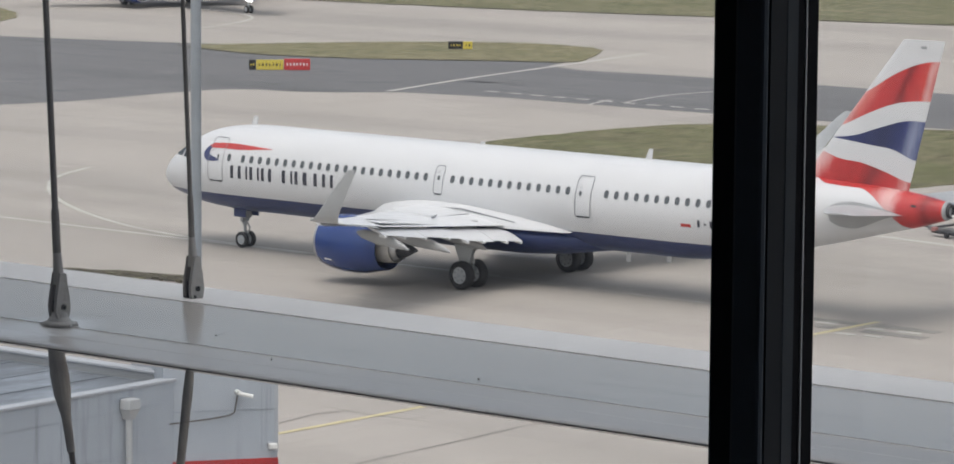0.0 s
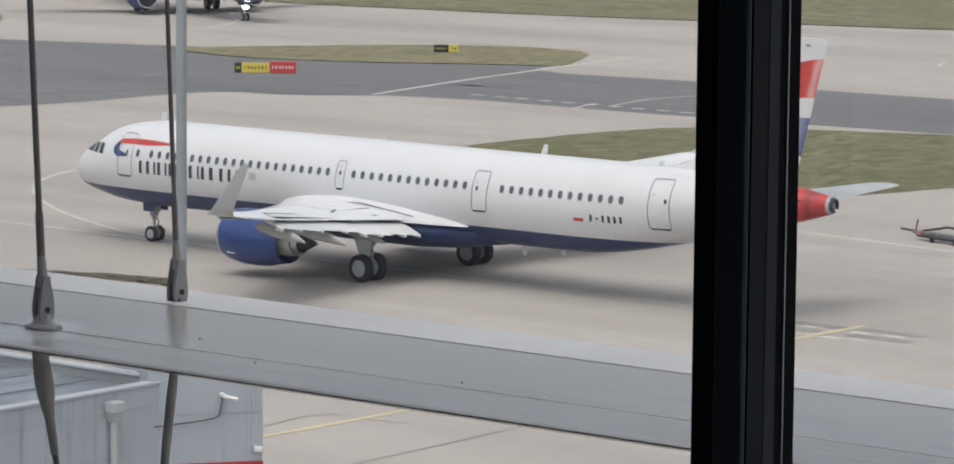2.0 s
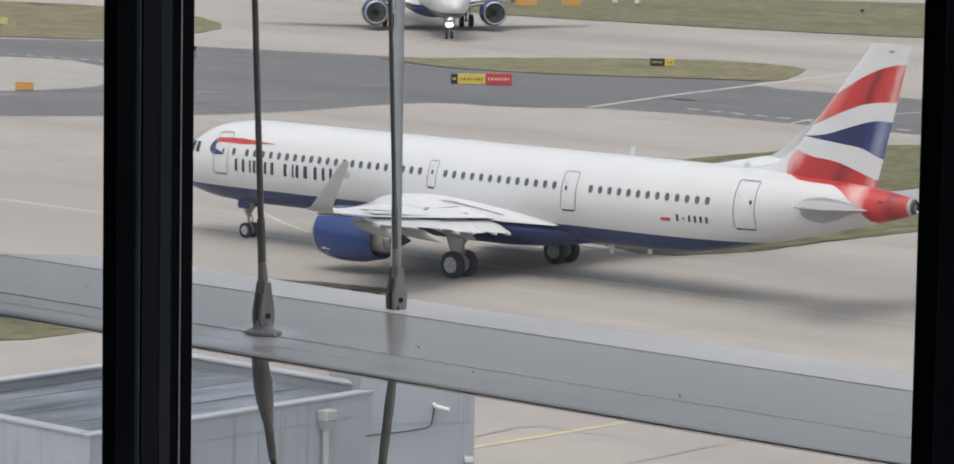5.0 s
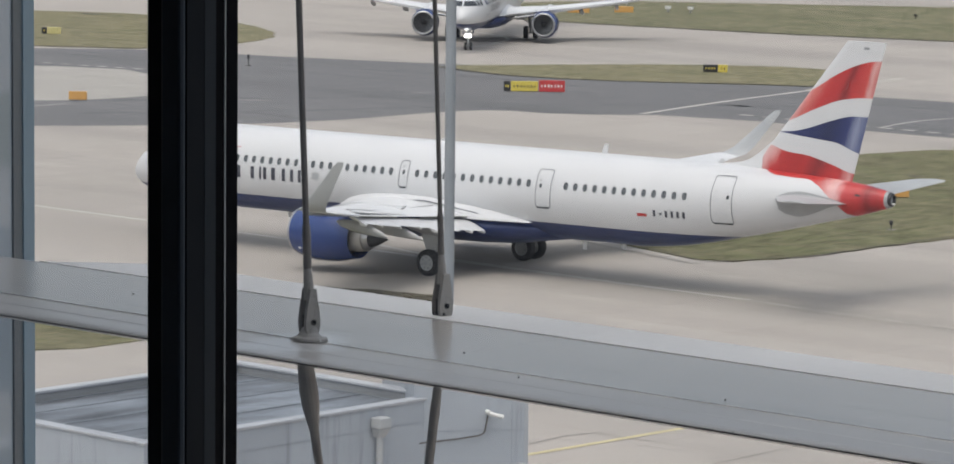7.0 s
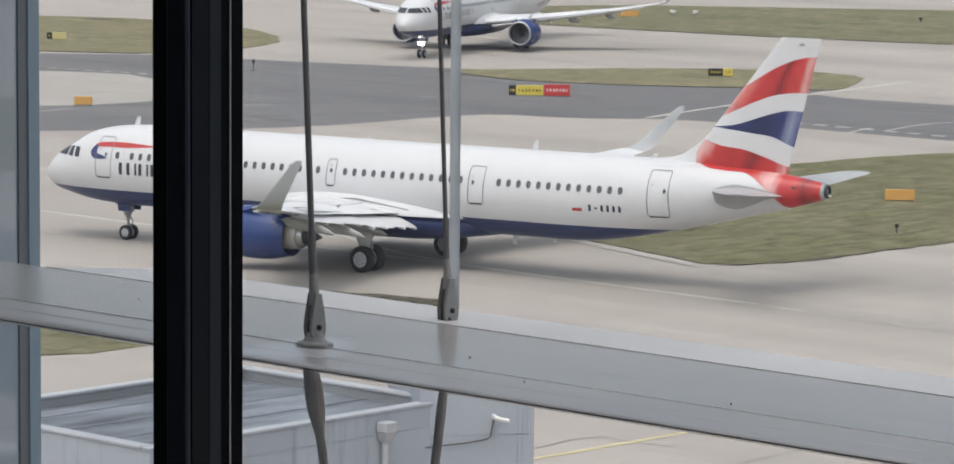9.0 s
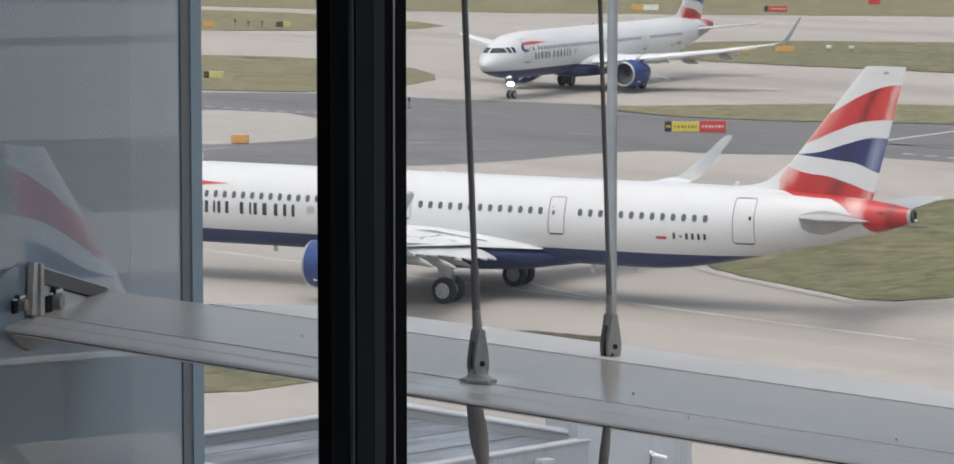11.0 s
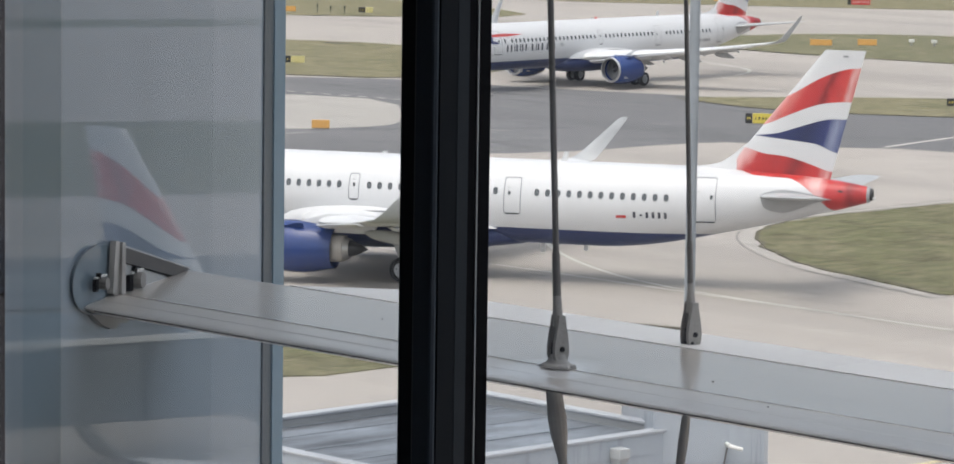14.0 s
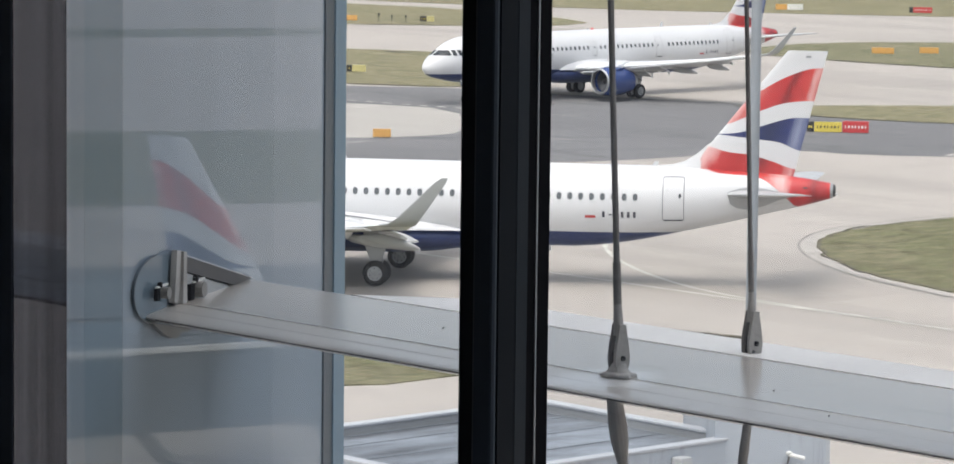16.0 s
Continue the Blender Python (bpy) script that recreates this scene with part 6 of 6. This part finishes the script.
# ---------------------------------------------------------------- the grey building below the beam
def service_building():
    root = thing("service_building", pose(0, 0, 0), "pale grey metal-clad service building with flat roof and red band", "building")
    zr, x0, x1, y0, y1 = 12.6, -46.95, -41.9, 37.3, 44.0
    part("wall", boxes((x0, x1, y0, y1, 0.0, 12.30)), HUT_WALL, root)
    part("roof", boxes((x0 + 0.18, x1 - 0.18, y0 + 0.18, y1 - 0.18, 12.301, 12.40)), HUT_ROOF, root, "grey roof membrane")
    for b in ((x0, x0 + 0.18, y0, y1), (x1 - 0.18, x1, y0, y1), (x0 + 0.181, x1 - 0.181, y0, y0 + 0.18), (x0 + 0.181, x1 - 0.181, y1 - 0.18, y1)):
        par = part("parapet", boxes((*b, 12.301, zr - 0.05)), HUT_WALL, root)
        part("coping", boxes((b[0] - 0.03, b[1] + 0.03, b[2] - 0.03, b[3] + 0.03, zr - 0.049, zr), bevel=0.012), HUT_CAP, par, "pale coping strip")
        part("flashing", boxes((b[0] - 0.034 if b[0] > x0 else b[1] + 0.001, b[0] - 0.001 if b[0] > x0 else b[1] + 0.004, b[2] + 0.19, b[3] - 0.19, 12.41, zr - 0.06)) if b[3] - b[2] > 1 else boxes((b[0] + 0.01, b[1] - 0.01, b[2] - 0.004 if b[2] > y0 else b[3] + 0.001, b[2] - 0.001 if b[2] > y0 else b[3] + 0.004, 12.41, zr - 0.06)), SEAM, par, "dark flashing inside the parapet")
    for i in range(4):
        x = x0 + 0.9 + 1.15 * i
        part("roof_seam", boxes((x, x + 0.05, y0 + 0.2, y1 - 0.2, 12.401, 12.412)), HUT_SEAM, root)
    part("red_band", boxes((-41.899, -41.885, 37.95, 43.9, 10.47, 11.04)), HUT_RED, root, "red painted band")
    # taller end block, turned a little
    m = Matrix.Translation((-42.0, 43.35, 0)) @ Matrix.Rotation(math.atan2(1.57, 1.11), 4, "Z")
    ln = 1.93
    for nm, b, mt in (("end_wall", (0, ln, 0, 3.0, 0, 13.35), HUT_WALL), ("end_coping", (-0.03, ln + 0.03, -0.03, 3.03, 13.351, 13.42), HUT_CAP), ("red_band", (0.02, ln + 0.012, -0.014, 2.9, 10.52, 11.20), HUT_RED), ("wall_joint", (0.02, ln - 0.06, -0.006, -0.001, 12.02, 12.034), HUT_JOINT), ("wall_joint", (1.655, 1.667, -0.006, -0.001, 11.3, 13.3), HUT_JOINT), ("corner_trim", (ln - 0.05, ln + 0.01, -0.012, 0.06, 11.3, 13.3), HUT_CAP)):
        bm = boxes(b)
        bmesh.ops.transform(bm, matrix=m, verts=bm.verts)
        part(nm, bm, mt, root)
    pipe = bmesh.new()
    tube(pipe, (-41.80, 42.35, 0.1), (-41.80, 42.35, 12.1), 0.06)
    part("downpipe", pipe, PALE_GREY, root, "grey rainwater downpipe")
    hop = boxes((-41.89, -41.66, 42.22, 42.48, 12.24, 12.42), bevel=0.02)
    loft(hop, [[(-41.885, 42.35 - w, z), (-41.885, 42.35 + w, z), (-41.80 + d, 42.35 + w, z), (-41.80 + d, 42.35 - w, z)] for w, d, z in ((0.06, 0.06, 12.08), (0.12, 0.13, 12.239))])
    part("hopper", hop, PALE_GREY, root, "grey rainwater hopper")
    # sheet joints of the walls
    for z in (12.20, 11.45):
        part("wall_joint", boxes((-41.899, -41.894, 37.95, 43.3, z, z + 0.010)), HUT_JOINT, root)
    for y in (39.2, 40.9):
        part("wall_joint", boxes((-41.899, -41.894, y, y + 0.010, 11.06, 12.19)), HUT_JOINT, root)
    lamp = thing("security_camera", m @ pose(1.24, -0.02, 12.30), "white wall camera on a bent conduit", "camera")
    cb = bmesh.new()
    tube(cb, (0.02, -0.14, 0.03), (0.22, -0.24, -0.01), 0.034)
    part("body", cb, SIGN_WHITE, lamp, "white camera housing")
    ab = bmesh.new()
    tube(ab, (0.0, 0.02, 0.04), (0.02, -0.14, 0.04), 0.04)
    part("arm", ab, SIGN_WHITE, lamp)
    wires = bmesh.new()
    way = [(0.0, -0.03, -0.02), (-0.05, -0.03, -0.3), (-0.14, -0.03, -0.35), (-0.5, -0.03, -0.40), (-1.2, -0.03, -0.46)]
    for a, b in zip(way, way[1:]):
        tube(wires, a, b, 0.014, seg=6)
    part("conduit", wires, ROD, lamp, "dark bent conduit")
    corner = thing("wall_lamp", m @ pose(1.80, 0.0, 11.42), "small white wall lamp above the red band", "lamp")
    part("base", boxes((-0.05, 0.05, -0.06, -0.0125, -0.06, 0.06), bevel=0.01), HUT_CAP, corner)
    part("cover", boxes((-0.04, 0.10, -0.16, -0.0605, -0.05, 0.04), bevel=0.02), SIGN_WHITE, corner, "white lamp cover")


service_building()
PLANE_POSE = lambda x, y, a: pose(x, y, 0.0, 0, 0, a)
near_plane = aircraft(PLANE_POSE(-101.9, 128.2, 0.5), "white airliner with dark blue belly and banded fin, taxiing on concrete")
far_plane = copy_thing(near_plane, PLANE_POSE(-240, 252.5, 152))
far_plane.scale = (0.955, 0.955, 0.955)
tagged(far_plane, "white airliner with blue engines rounding a turn, landing light lit")
parked_plane = copy_thing(near_plane, PLANE_POSE(-41.7, 104.9, 55.8))
tagged(parked_plane, "white parked airliner with red banded fin, mirrored in the glass wall")
for y in (-0.16, 0.16):
    lb = bmesh.new()
    bmesh.ops.create_uvsphere(lb, u_segments=14, v_segments=8, radius=0.17, matrix=Matrix.Translation((5.07 - XM - 0.17, y, 1.32)))
    part("landing_light", lb, LAMP_ON, far_plane, "lit white landing light")
for x, z in ((20.2, 5.98), (17.0, 1.60)):
    bb = bmesh.new()
    bmesh.ops.create_uvsphere(bb, u_segments=12, v_segments=8, radius=0.12, matrix=Matrix.Translation((x - XM, 0, z)))
    part("beacon", bb, BEACON, far_plane, "lit red beacon")


# ---------------------------------------------------------------- motion
def roll_wheels(plane, rows):
    """Turns each wheel by the way that its airliner has rolled."""
    ts = [r[0] for r in rows]
    way = [0.0]
    for a, b in zip(rows, rows[1:]):
        way.append(way[-1] + math.hypot(b[1] - a[1], b[2] - a[2]))
    for w in [c for c in plane.children if c.name.startswith("wheel")]:
        at, r = w.location.copy(), w.location.z
        walk(w, [(0.2 * k, Matrix.Translation(at) @ Matrix.Rotation(-float(np.interp(0.2 * k, ts, way)) / r, 4, "Y")) for k in range(81)])


def motions():
    """The near airliner rolls along the guide line and swings left; the far one rounds its corner."""
    near = (
        (0, -101.92, 128.26, -0.15), (1, -104.42, 128.25, -0.18), (2, -106.90, 128.25, -0.04), (3, -109.38, 128.25, 0.45), (4, -111.89, 128.23, 1.32), (5, -114.44, 128.18, 2.56),
        (7.5, -120.70, 127.81, 8.11), (8, -121.88, 127.69, 9.43), (10.5, -127.66, 126.67, 16.77), (11, -128.78, 126.31, 18.52), (12, -131.01, 125.52, 22.10), (13, -133.24, 124.61, 25.98),
        (14, -135.57, 123.57, 30.24), (15, -137.99, 122.40, 34.93), (16, -140.47, 121.15, 39.88))
    far = (
        (0, -250.14, 258.01, 164.56), (1, -247.17, 257.08, 160.57), (2, -244.26, 256.10, 156.27), (3, -241.48, 255.01, 151.43), (5, -236.35, 252.38, 139.89), (8, -230.03, 246.78, 119.07),
        (10.5, -227.52, 239.24, 107.21), (11, -227.25, 237.57, 105.20), (12, -226.78, 234.16, 101.33), (13, -226.47, 230.65, 97.91), (14, -226.30, 227.04, 95.00), (15, -226.24, 223.33, 92.59), (16, -226.36, 219.46, 90.79))
    for plane, rows in ((near_plane, near), (far_plane, far)):
        walk(plane, [(t, PLANE_POSE(x, y, a)) for t, x, y, a in rows])
        roll_wheels(plane, rows)


motions()
